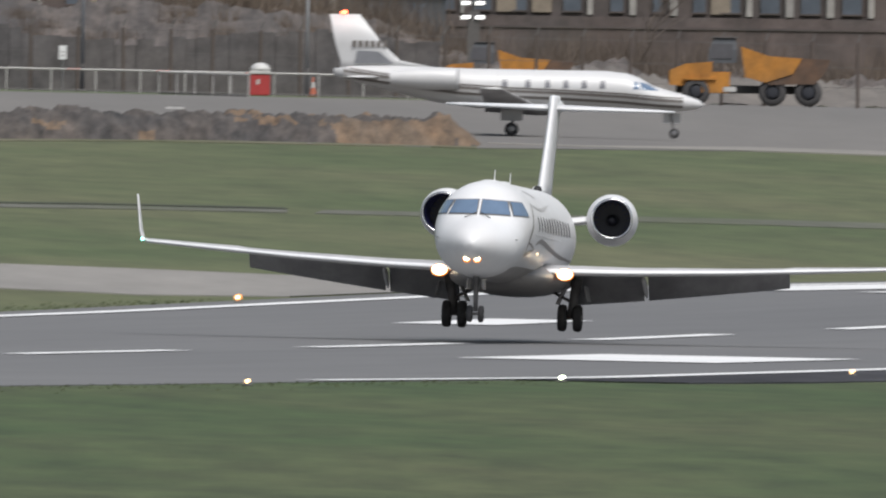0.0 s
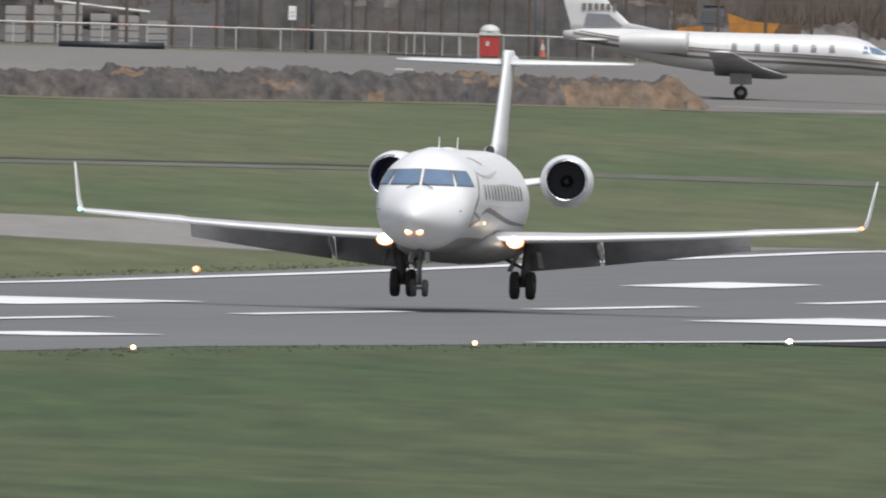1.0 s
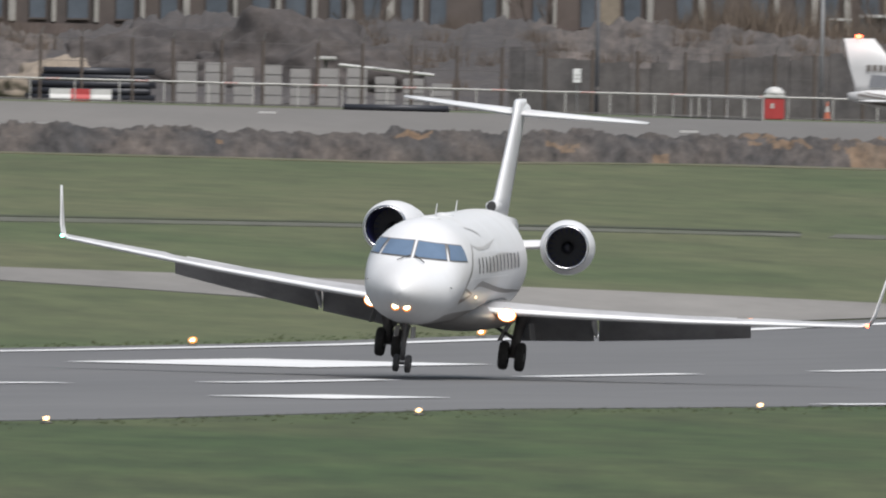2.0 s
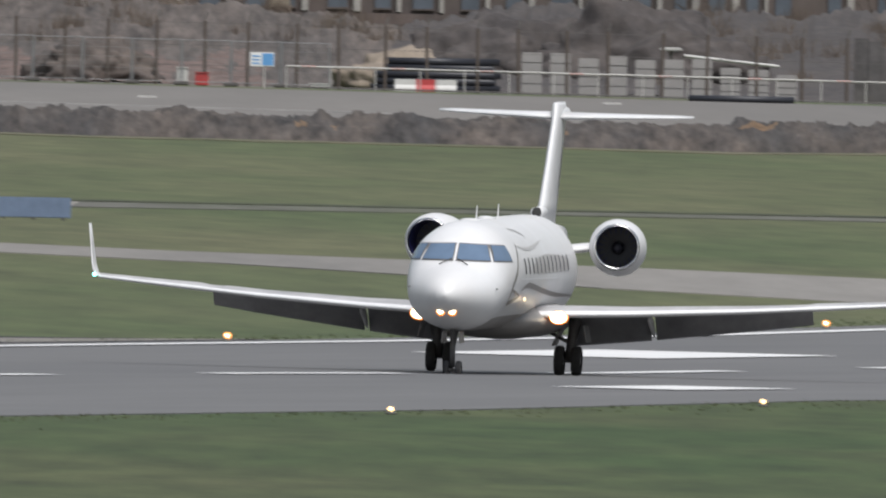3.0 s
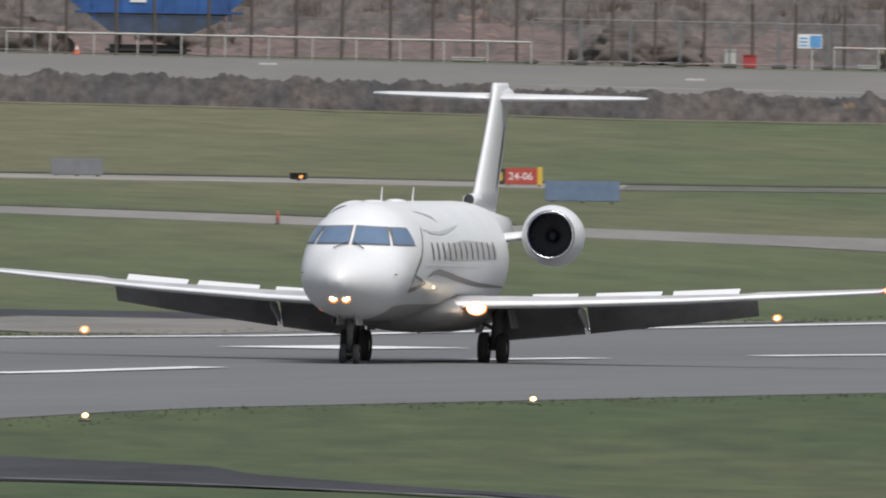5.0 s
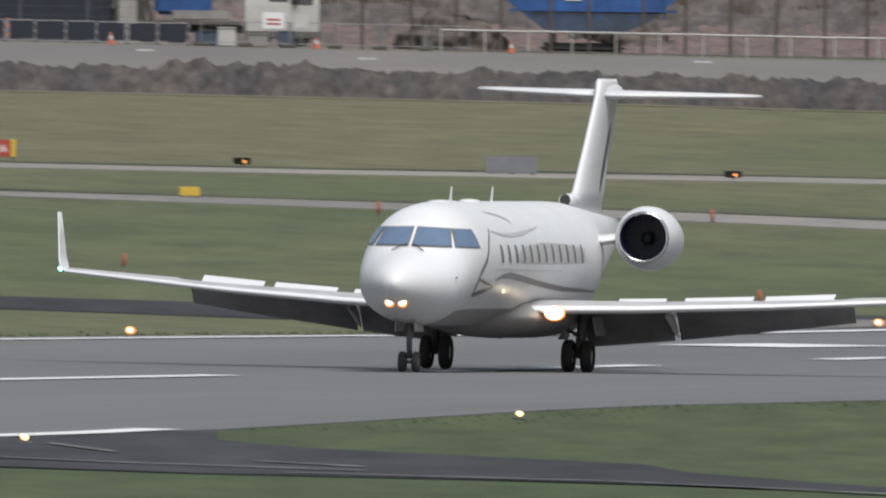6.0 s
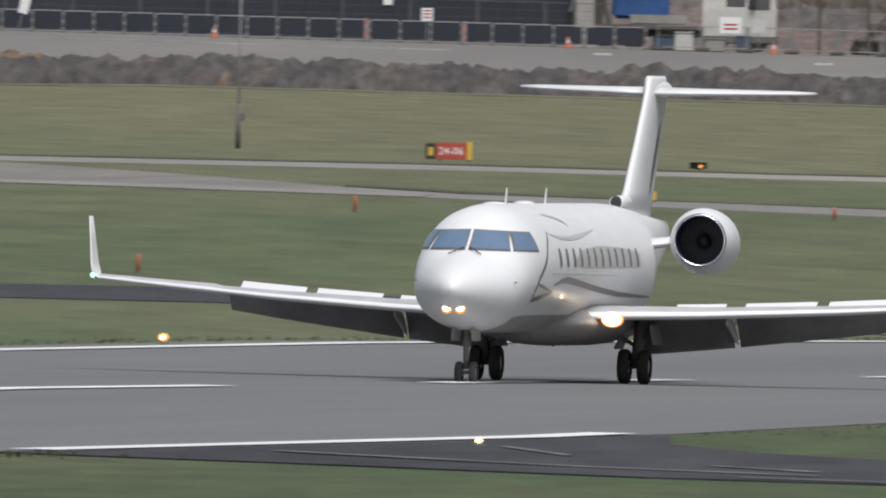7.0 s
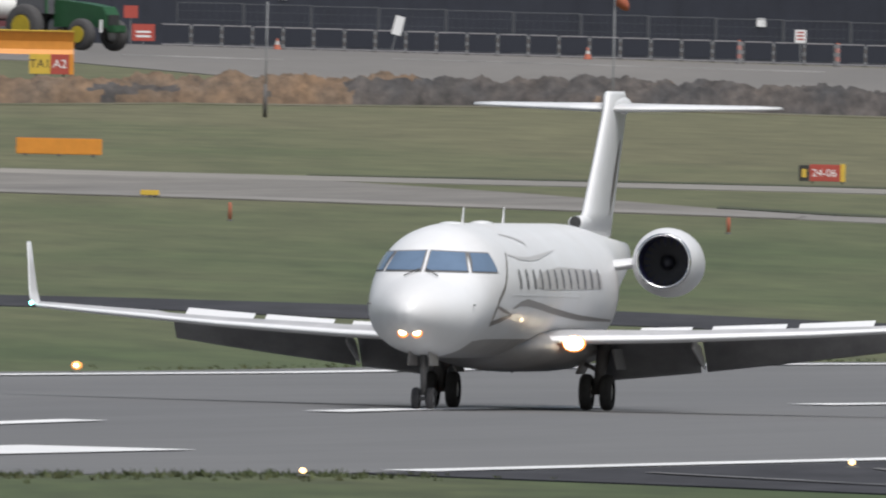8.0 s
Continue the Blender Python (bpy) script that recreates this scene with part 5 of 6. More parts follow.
def build_parked_jet():
    j = thing("parked_jet", spot(7.0186, 2534, 0.19), "parked white business jet with grey lines and red tail beacon", "aeroplane")
    # local x: towards its nose; origin between the main wheels
    fus = [(7.87, 1.22, 1.17, 0.03), (7.6, 1.42, 1.02, 0.22), (7.0, 1.62, 0.93, 0.42), (6.3, 1.80, 0.90, 0.58), (5.7, 1.98, 0.90, 0.70), (5.2, 2.28, 0.90, 0.76), (4.7, 2.45, 0.92, 0.79),
           (3.8, 2.54, 0.92, 0.80), (-1.5, 2.56, 0.95, 0.80), (-3.2, 2.60, 1.18, 0.74), (-5.0, 2.64, 1.62, 0.52), (-6.4, 2.62, 1.98, 0.28), (-7.3, 2.5, 2.2, 0.08)]
    bm = bmesh.new()
    rings = []
    for x, t, b, w in fus:
        c, hh = (t + b) / 2, (t - b) / 2
        rings.append([(x, w * math.sin(a), c + hh * math.cos(a)) for a in np.linspace(0, 2 * math.pi, 29)[:-1]])
    loft(bm, rings)
    part("fuselage", bm, PARKEDWHITE, j, "white fuselage", True)

    def skin(x, z, off=0.012):
        xs = [f[0] for f in fus][::-1]
        t, b, w = [float(np.interp(x, xs, [f[k] for f in fus][::-1])) for k in (1, 2, 3)]
        d = (z - (t + b) / 2) / ((t - b) / 2)
        return Vector((x, -(w * math.sqrt(max(0, 1 - min(d * d, 1))) + off), z))
    for k, x in enumerate((-0.3, 0.65, 1.45, 2.2, 2.95, 3.7)):
        part("cabin_window", patch(bmesh.new(), [(x - 0.12, 1.82), (x + 0.12, 1.82), (x + 0.10, 2.14), (x - 0.10, 2.14)], skin, 3, 3), JETPANE, j, "small dark cabin window")
    part("door_outline", patch(bmesh.new(), [(-0.62, 1.55), (-0.58, 1.55), (-0.58, 2.45), (-0.62, 2.45)], skin, 1, 5), LIVERYPALE, j)
    part("cockpit_window", patch(bmesh.new(), [(4.95, 1.80), (5.25, 1.80), (5.12, 2.10), (5.0, 2.12)], skin, 3, 3), GLASS, j, "dark cockpit window")
    part("cockpit_window", patch(bmesh.new(), [(5.32, 1.78), (6.0, 1.76), (5.55, 2.02), (5.22, 2.10)], skin, 4, 3), GLASS, j, "dark cockpit window")
    for z0, z1, mat in ((1.16, 1.27, LIVERY), (1.29, 1.38, LIVERYPALE), (1.40, 1.51, LIVERY), (1.55, 1.61, LIVERY)):
        bm = bmesh.new()
        pts = [(7.0, -0.12), (6.0, -0.08), (4.5, 0.04), (2.3, 0.14), (0, 0.21), (-2.2, 0.34), (-4, 0.56), (-5.5, 0.76), (-6.9, 0.96)]
        for (xa, da), (xb, db) in zip(pts, pts[1:]):
            patch(bm, [(xa, z0 + da), (xb, z0 + db), (xb, z1 + db), (xa, z1 + da)], skin, 4, 1)
        bmesh.ops.remove_doubles(bm, verts=bm.verts, dist=0.002)
        part("cheat_line", bm, mat, j, "grey cheat line")

    def upright(x, z, ch, th):
        return [(p[0], p[2], z) for p in foil((x, 0, 0), ch, th, bend=0.0)]
    bm = bmesh.new()
    loft(bm, [upright(-2.4, 2.45, 4.6, 0.03), upright(-4.6, 2.85, 2.45, 0.06), upright(-5.3, 3.5, 1.95, 0.08), upright(-6.25, 4.72, 1.25, 0.09)])
    part("fin", bm, PARKEDWHITE, j, "white swept fin", True)
    part("vent", boxbm(-4.95, -4.75, -0.56, -0.5, 2.16, 2.28, 0.02), SIGNBLACK, j)
    for k in range(6):
        x0 = -6.55 + 0.25 * k
        part("lettering_bar", boxbm(x0, x0 + 0.17, -0.115, -0.10, 3.38, 3.64), LIVERY, j, "plain dark registration bar")
    for s in (-1, 1):
        bm = bmesh.new()
        loft(bm, [foil((-5.3, 0, 2.15), 1.5, 0.08), foil((-6.2, s * 2.6, 2.05 + 0.1), 0.8, 0.08)])
        part("tailplane", bm, PARKEDWHITE, j, "white tailplane", True)
        bm = bmesh.new()
        loft(bm, [foil((1.9, s * 0.3, 0.80), 3.0, 0.11), foil((0.9, s * 3.0, 1.12), 2.0, 0.11), foil((-0.4, s * 8.0, 1.75), 0.95, 0.1)])
        # Faces that look down are coloured grey for the wing's own shadow.
        for f in bm.faces:
            f.normal_update()
            f.material_index = 1 if f.normal.z < -0.2 else 0
        part("wing", bm, [PARKEDWHITE, FLAPGREY], j, "white low wing whose underside is coloured as shade", True)
        prof = [(-2.2, 0.34), (-2.15, 0.38), (-2.4, 0.43), (-3.2, 0.46), (-4.3, 0.38), (-5.0, 0.28)]
        nac = part("engine_nacelle", lathe(prof, 24, m=pose(0, s * 1.12, 2.12)), PARKEDWHITE, j, "white engine nacelle", True)
        part("intake", lathe([(-2.35, 0.0), (-2.35, 0.35)], 24, m=pose(0, s * 1.12, 2.12)), INLET, nac)
        part("exhaust", lathe([(-5.0, 0.28), (-4.95, 0.25), (-4.6, 0.24), (-4.6, 0)], 20, m=pose(0, s * 1.12, 2.12)), LIVERYPALE, nac)
        gear = part("main_gear", rodbm((0, s * 2.2, 0.10), (0.1, s * 2.2, 0.95), 0.06), STRUT, j)
        wheel(gear, 0, s * 2.2, 0.10, 0.29, 0.18)
        part("gear_door", boxbm(-0.45, 0.45, -0.015, 0.015, -0.35, 0.1, 0, pose(0, s * 2.35, 0.8)), WINGGREY, gear)
    ng = part("nose_gear", rodbm((6.65, 0, 0.02), (6.5, 0, 0.9), 0.05), STRUT, j)
    wheel(ng, 6.65, 0, 0.02, 0.21, 0.16)
    part("nose_gear_door", boxbm(6.2, 6.9, 0.18, 0.2, 0.45, 0.85), PARKEDWHITE, ng)
    part("beacon", ballbm(0.11, pose(-6.9, 0, 4.80), 2, (1.2, 1, 0.7)), REDLAMP, j, "glowing red beacon", True)
    patch_bm = bmesh.new()
    patch(patch_bm, [(-6.45, 2.72), (-4.85, 2.72), (-5.45, 3.2), (-6.35, 3.24)], lambda x, z: Vector((x, -0.125, z)), 2, 2)
    part("fin_patch", patch_bm, BOARDGREY, j, "grey patch at the fin root")


def dumper(a, r, size, label):
    """An articulated dump truck on a site track."""
    d = thing("dump_truck", spot(a, r) @ Matrix.Scale(size, 4), label, "dump truck", "site dump trucks")
    # cab end towards -x
    bm = bmesh.new()
    loft(bm, [[(-3.3, y, z) for y, z in ((-1.1, 0.9), (1.1, 0.9), (1.1, 1.55), (-1.1, 1.55))], [(-2.6, y, z) for y, z in ((-1.1, 0.85), (1.1, 0.85), (1.1, 1.85), (-1.1, 1.85))],
              [(-1.4, y, z) for y, z in ((-1.1, 0.85), (1.1, 0.85), (1.1, 1.95), (-1.1, 1.95))]])
    part("bonnet", bm, YELLOWPLANT, d, "yellow bonnet")
    part("grille", boxbm(-3.36, -3.28, -0.7, 0.7, 1.0, 1.5, 0.02), SIGNBLACK, d)
    bm = bmesh.new()
    loft(bm, [[(x, y, 1.9) for x, y in ((-1.6, -0.9), (-0.3, -0.9), (-0.3, 0.9), (-1.6, 0.9))], [(x, y, 2.5) for x, y in ((-1.55, -0.9), (-0.3, -0.9), (-0.3, 0.9), (-1.55, 0.9))],
              [(x, y, 3.0) for x, y in ((-1.35, -0.8), (-0.35, -0.8), (-0.35, 0.8), (-1.35, 0.8))]])
    cab = part("cab", bm, SLATE, d, "dark glazed cab")
    part("cab_window", boxbm(-1.45, -0.5, -0.93, -0.9, 2.1, 2.75), CABINGLASS, cab, "dark cab glass")
    part("cab_roof", boxbm(-1.5, -0.25, -0.9, 0.9, 3.0, 3.08, 0.03), POSTDARK, cab)
    part("mudguard", boxbm(-2.7, -1.2, -1.3, -0.9, 1.1, 1.25, 0.04), YELLOWPLANT, d)
    bm = bmesh.new()
    prof = [(-0.1, 2.62), (0.1, 1.3), (1.2, 0.95), (3.2, 1.0), (3.7, 1.6), (3.85, 2.1), (1.2, 2.2)]
    loft(bm, [[(x, y, z) for x, z in prof] for y in (-1.3, -1.2, 1.2, 1.3)])
    part("tipper_body", bm, BROWNPLANT, d, "dirty brown and yellow tipper body")
    bm = bmesh.new()
    loft(bm, [[(x, y, z) for x, z in ((-0.12, 2.64), (0.08, 1.28), (1.0, 1.05), (2.2, 1.45), (2.6, 2.14), (1.1, 2.24))] for y in (-1.34, -1.31)])
    part("tipper_side", bm, YELLOWPLANT, d, "yellow side plate")
    part("chassis", boxbm(-3.0, 3.4, -0.4, 0.4, 0.55, 0.9, 0.03), SIGNBLACK, d)
    part("step_panel", boxbm(-1.9, -0.6, -1.2, -1.12, 0.55, 1.5, 0.03), YELLOWPLANT, d)
    part("lamp_panel", boxbm(-0.9, -0.3, -1.24, -1.18, 0.6, 0.85, 0.03), TRUCKWHITE, d)
    for x in (-2.1, 1.3, 2.9):
        for y in (-1.0, 1.0):
            wheel(d, x, y, 0.62, 0.62, 0.5, BLACKPIPE)


def build_light_tower(a, r):
    s = thing("lighting_tower", spot(a, r), "mobile lighting tower with a dark mast and two pairs of floodlamps", "lighting tower")
    part("mast", boxbm(-0.28, 0.28, -0.2, 0.2, 0, 4.0, 0.03), POSTDARK, s, "dark mast")
    part("pole", rodbm((0, 0, 3.8), (0, 0, 4.5), 0.06), MESHGREY, s)
    for z in (3.72, 4.36):
        for x in (-0.36, 0.28):
            f = part("floodlamp", boxbm(x - 0.24, x + 0.24, -0.28, -0.1, z - 0.12, z + 0.12, 0.04), MESHGREY, s)
            part("lens", boxbm(x - 0.2, x + 0.2, -0.295, -0.281, z - 0.08, z + 0.08), FLOODLAMP, f, "lit white lamp face")
    part("trailer", boxbm(-1.0, 1.0, -0.6, 0.6, 0.3, 1.0, 0.05), YELLOWPLANT, s)


def build_red_cabin(a, r):
    s = thing("red_cabin", spot(a, r), "red site cabin with a rounded white top", "cabin")
    part("body", boxbm(-0.44, 0.44, -0.44, 0.44, 0.0, 0.95, 0.04), REDPLASTIC, s, "red body")
    part("collar", boxbm(-0.47, 0.47, -0.47, 0.47, 0.95, 1.12, 0.03), TRUCKWHITE, s, "white collar")
    bm = bmesh.new()
    bmesh.ops.create_uvsphere(bm, u_segments=20, v_segments=12, radius=0.46)
    for v in bm.verts:
        v.co.z = max(v.co.z, 0) * 0.75 + 1.12
    part("dome", bm, TRUCKWHITE, s, "white domed top", True)
    part("label_plate", boxbm(-0.16, -0.02, -0.455, -0.442, 0.5, 0.72), TRUCKWHITE, s)


def build_site():
    # stacked grey blocks
    for k in range(10):
        a = 7.795 - 0.0262 * k
        hgt = (1.9, 1.9, 1.7, 1.85, 1.7, 1.75, 1.8, 1.45, 1.4, 1.2)[k]
        s = thing("block_stack", spot(a, 2790), "grey stack of concrete blocks behind the railing", "blocks", "block stacks")
        for j in range(4):
            part("block", boxbm(-0.46, 0.46, -0.4, 0.4, hgt * j / 4 + 0.01, hgt * (j + 1) / 4, 0.03), CONCRETE, s)
    s = thing("white_pipe", spot(7.63, 2798), "white plastic sheet and pipes lying over the stacks", "pipes")
    part("pipe", rodbm((-1.2, 0, 1.95), (3.1, 0, 1.55), 0.07), TRUCKWHITE, s)
    part("sheet", boxbm(-2.3, -1.3, -0.3, 0.3, 2.15, 2.32, 0.05), TRUCKWHITE, s)
    part("support", rodbm((0, 0, 0), (0, 0, 1.85), 0.08), POSTDARK, s)
    part("support", rodbm((-1.8, 0, 0), (-1.8, 0, 2.2), 0.08), POSTDARK, s)
    s = thing("dark_pipe", spot(7.601, 2735), "long dark pipe lying on the apron edge", "pipe")
    part("tube", lathe([(-2.35, 0.0), (-2.35, 0.15), (2.35, 0.15), (2.35, 0)], 14, m=pose(0, 0, 0.15)), BLACKPIPE, s, smooth=True)
    s = thing("pipe_stack", spot(7.885, 2782), "stack of black plastic pipes behind the railing", "pipes")
    rnd = random.Random(2)
    for j in range(5):
        for k in range(3):
            x0 = -2.6 + (0.7 if j > 2 else 0) + rnd.uniform(-0.3, 0.1)
            part("pipe", lathe([(x0, 0.10), (x0, 0.16), (2.7 + rnd.uniform(-0.3, 0.3), 0.16), (2.7, 0.10)], 10, m=pose(0, 0.33 * k, 0.17 + 0.3 * j)), BLACKPIPE, s, smooth=True)
    for k, (c, x) in enumerate(((TRUCKWHITE, -0.9), (REDPLASTIC, 0.05), (TRUCKWHITE, 0.9))):
        s = thing("water_barrier", spot(7.893, 2764) @ pose(x, 0, 0), "moulded plastic road barrier, " + ("white" if c is TRUCKWHITE else "red"), "barrier", "plastic barriers")
        bm = bmesh.new()
        loft(bm, [[(xx, y, z) for y, z in ((-0.25, 0), (0.25, 0), (0.22, 0.15), (0.09, 0.3), (0.07, 0.55), (-0.07, 0.55), (-0.09, 0.3), (-0.22, 0.15))] for xx in (-0.48, 0.48)])
        part("body", bm, c, s)
    s = thing("site_notice", spot(8.0445, 2745), "white and blue notice board on a post", "sign")
    part("panel", boxbm(-0.53, 0.53, -0.03, 0.03, 0.95, 1.58, 0.01), SIGNWHITE, s)
    part("blue_field", boxbm(0.0, 0.5, -0.04, -0.031, 1.0, 1.53), SIGNBLUE, s, "blue half of the board")
    for k in range(3):
        part("bar", boxbm(-0.45, -0.1, -0.04, -0.031, 1.05 + 0.16 * k, 1.12 + 0.16 * k), SIGNBLUE, s)
    part("post", rodbm((0.1, 0.03, -0.05), (0.1, 0.03, 1.5), 0.04), RAILWHITE, s)
    # oddments by the fence
    for a, c, w, h in ((8.118, TRUCKWHITE, 0.5, 0.75), (8.10, REDPLASTIC, 0.6, 0.55), (8.36, TRUCKWHITE, 1.4, 0.18), (7.99, TRUCKWHITE, 0.9, 0.2), (8.80, POSTDARK, 0.5, 0.6), (8.985, TRUCKWHITE, 0.8, 0.8), (9.004, BLUESTEEL, 1.0, 0.6), (8.956, CONCRETE, 0.9, 0.55), (8.93, BLUESTEEL, 0.7, 0.7)):
        s = thing("site_crate", spot(a, 2758), "weathered crate by the site fence", "crate")
        part("box", boxbm(-w / 2, w / 2, -0.3, 0.3, 0, h, 0.04), c, s)
        part("lid", boxbm(-w / 2 - 0.03, w / 2 + 0.03, -0.33, 0.33, h, h + 0.05, 0.01), c, s)
    # blue hopper machine
    s = thing("blue_plant", spot(8.655, 2800), "large blue hopper machine with an orange end and white plate", "site machine")
    bm = bmesh.new()
    prof = [(-4.7, 3.2), (-4.2, 2.9), (-1.8, 1.1), (1.6, 0.9), (3.0, 1.5), (4.9, 3.1), (4.9, 5.2), (-4.7, 5.2)]
    loft(bm, [[(x, y, z) for x, z in prof] for y in (-1.3, -1.2, 1.2, 1.3)])
    part("hopper", bm, BLUEPLANT, s, "blue steel hopper")
    bm = bmesh.new()
    loft(bm, [[(x, y, z) for x, z in ((-3.0, 2.0), (-1.82, 1.08), (1.62, 0.88), (3.02, 1.48), (3.65, 2.0))] for y in (-1.36, -1.302)])
    part("skirt_plate", bm, BLUESTEEL, s, "dull blue lower plate")
    part("orange_end", boxbm(-5.4, -2.6, -1.5, 1.0, 2.75, 4.4, 0.35), SIGNORANGE, s, "orange rounded end")
    part("white_plate", boxbm(-0.9, -0.15, -1.34, -1.305, 2.4, 3.1), SIGNWHITE, s, "white plate")
    part("plate_mark", boxbm(-0.72, -0.35, -1.35, -1.341, 2.55, 2.95), SIGNBLUE, s)
    for x, w in ((-2.6, 0.16), (-1.3, 0.1), (0.6, 0.1), (2.2, 0.12), (3.6, 0.1)):
        part("rib", boxbm(x, x + w, -1.37, -1.3, 1.6, 5.1, 0.01), BLUEPLANT, s)
    part("ledge", boxbm(-3.4, 4.2, -1.45, -1.3, 1.9, 2.0, 0.01), BLUEPLANT, s)
    for x in (-1.4, 1.3):
        part("leg", boxbm(x - 0.15, x + 0.15, -0.9, 0.9, -0.1, 1.2, 0.03), POSTDARK, s)
    part("track", boxbm(-2.0, 1.9, -1.1, 1.1, 0, 0.5, 0.2), SIGNBLACK, s)
    # lorry
    s = thing("flatbed_lorry", spot(8.962, 2800), "white lorry cab with a blue-sheeted load behind the fence", "lorry")
    bm = bmesh.new()
    loft(bm, [[(x, y, 0.7) for x, y in ((-0.3, -1.2), (3.0, -1.2), (3.0, 1.2), (-0.3, 1.2))], [(x, y, 1.9) for x, y in ((-0.3, -1.2), (3.05, -1.2), (3.05, 1.2), (-0.3, 1.2))],
              [(x, y, 3.6) for x, y in ((-0.25, -1.1), (2.7, -1.1), (2.7, 1.1), (-0.25, 1.1))]])
    cab = part("cab", bm, TRUCKWHITE, s, "white cab")
    part("side_window", boxbm(0.75, 1.65, -1.2, -1.12, 2.0, 2.75, 0.02), CABINGLASS, cab, "dark side window")
    part("windscreen", boxbm(1.75, 2.75, -1.22, -1.13, 1.9, 2.9, 0.02), CABINGLASS, cab)
    part("mirror", boxbm(1.9, 2.1, -1.5, -1.3, 2.0, 2.6, 0.03), SIGNBLACK, cab)
    part("bumper", boxbm(-0.3, 3.15, -1.25, 1.25, 0.35, 0.75, 0.06), POSTDARK, cab)
    part("load_bed", boxbm(-5.6, -0.5, -1.2, 1.2, 0.95, 1.15, 0.03), POSTDARK, s)
    part("load", boxbm(-4.4, -1.8, -1.1, 1.1, 1.4, 3.4, 0.15), BLUEPLANT, s, "blue-sheeted load")
    part("load", boxbm(-3.6, -1.0, -1.15, 1.0, 1.16, 1.6, 0.05), CONCRETE, s)
    part("chassis", boxbm(-5.6, 3.0, -0.4, 0.4, 0.6, 0.94, 0.02), SIGNBLACK, s)
    for x in (-4.6, -3.4, 0.4, 2.2):
        for y in (-1.0, 1.0):
            wheel(s, x, y, 0.5, 0.5, 0.3)
    # masts of the site, a cone by the red cabin
    for a, r, h, mat, lab in ((7.2084, 2784, 6.5, MESHGREY, "tall pale grey mast behind the railing"), (7.416, 2782, 6.0, SLATE, "tall dark steel mast behind the railing")):
        s = thing("site_mast", spot(a, r), lab, "mast", "site masts")
        part("shaft", rodbm((0, 0, -0.1), (0, 0, h), 0.095, 0.075, 10), mat, s, smooth=True)
        part("foot_plate", boxbm(-0.25, 0.25, -0.25, 0.25, -0.02, 0.06, 0.01), POSTDARK, s)
        part("collar", rodbm((0, 0, 1.1), (0, 0, 1.25), 0.13, 0.13, 10), POSTDARK, s)
    cone(7.2026, 2752, 0.85)
    # stacked cabins behind the bank
    s = thing("site_cabins", spot(7.128, 2932), "two stacked grey site cabins with a pale roof", "cabin")
    for k, mat in enumerate((FACADE, SLATE)):
        body = part("cabin_body", boxbm(-2.6 + 0.4 * k, 2.4, 0, 2.4, 2.45 * k, 2.4 + 2.45 * k, 0.04), mat, s, "grey cabin body")
        for x in (-1.4, 0.6):
            part("window", boxbm(x, x + 0.9, -0.03, 0.0, 1.1 + 2.45 * k, 2.0 + 2.45 * k), FACADEGLASS, body)
    part("roof", boxbm(-2.4, 2.6, -0.25, 2.6, 4.86, 5.02, 0.03), TRUCKWHITE, s, "pale flat roof")
    part("canopy", boxbm(-3.8, -2.7, -0.4, 1.2, 4.7, 4.82, 0.02), TRUCKWHITE, s, "pale canopy")
    for x in (-3.7, -2.8):
        part("canopy_post", rodbm((x, -0.3, 0), (x, -0.3, 4.72), 0.05, n=6), MESHGREY, s)
    # white tank on a dark red trailer
    s = thing("tank_trailer", spot(9.957, 2712), "white plastic tank on a dark red farm trailer", "trailer")
    bm = bmesh.new()
    loft(bm, [[(x, 0.55 * r * math.cos(a), 1.62 + 0.52 * r * math.sin(a)) for a in np.linspace(0, 2 * math.pi, 17)[:-1]] for x, r in ((-0.85, 0.5), (-0.8, 0.9), (-0.6, 1.0), (0.5, 1.0), (0.7, 0.9), (0.75, 0.5))])
    part("tank", bm, TRUCKWHITE, s, "white plastic tank", True)
    part("filler_cap", rodbm((0, 0, 2.1), (0, 0, 2.2), 0.16, n=12), SIGNBLACK, s)
    part("frame", boxbm(-1.1, 1.1, -0.6, 0.6, 0.75, 1.08, 0.03), DARKRED, s, "dark red frame")
    for y in (-0.6, 0.6):
        wheel(s, -0.1, y, 0.42, 0.42, 0.26)
    # tractor with plough
    s = thing("tractor", spot(9.903, 2688, 0, -42) @ Matrix.Scale(1.12, 4), "green tractor with yellow wheel hubs", "tractor")
    bm = bmesh.new()
    loft(bm, [[(x, y, z) for y, z in ((-0.4, 0.9), (0.4, 0.9), (0.38, zt), (-0.38, zt))] for x, zt in ((-0.2, 1.95), (1.2, 1.85), (2.3, 1.7), (2.5, 1.4))])
    part("bonnet", bm, GREENPLANT, s, "green bonnet")
    part("nose_grille", boxbm(2.5, 2.58, -0.3, 0.3, 0.95, 1.4, 0.02), SIGNBLACK, s)
    bm = bmesh.new()
    loft(bm, [[(x, y, 1.4) for x, y in ((-1.9, -0.8), (-0.2, -0.8), (-0.2, 0.8), (-1.9, 0.8))], [(x, y, 2.9) for x, y in ((-1.7, -0.7), (-0.4, -0.7), (-0.4, 0.7), (-1.7, 0.7))]])
    cab = part("cab", bm, CABINGLASS, s, "dark glazed cab")
    part("cab_roof", boxbm(-1.9, -0.25, -0.85, 0.85, 2.9, 3.05, 0.06), GREENPLANT, cab)
    part("cab_pillar", rodbm((-0.2, -0.82, 1.4), (-0.4, -0.72, 2.9), 0.06), GREENPLANT, cab)
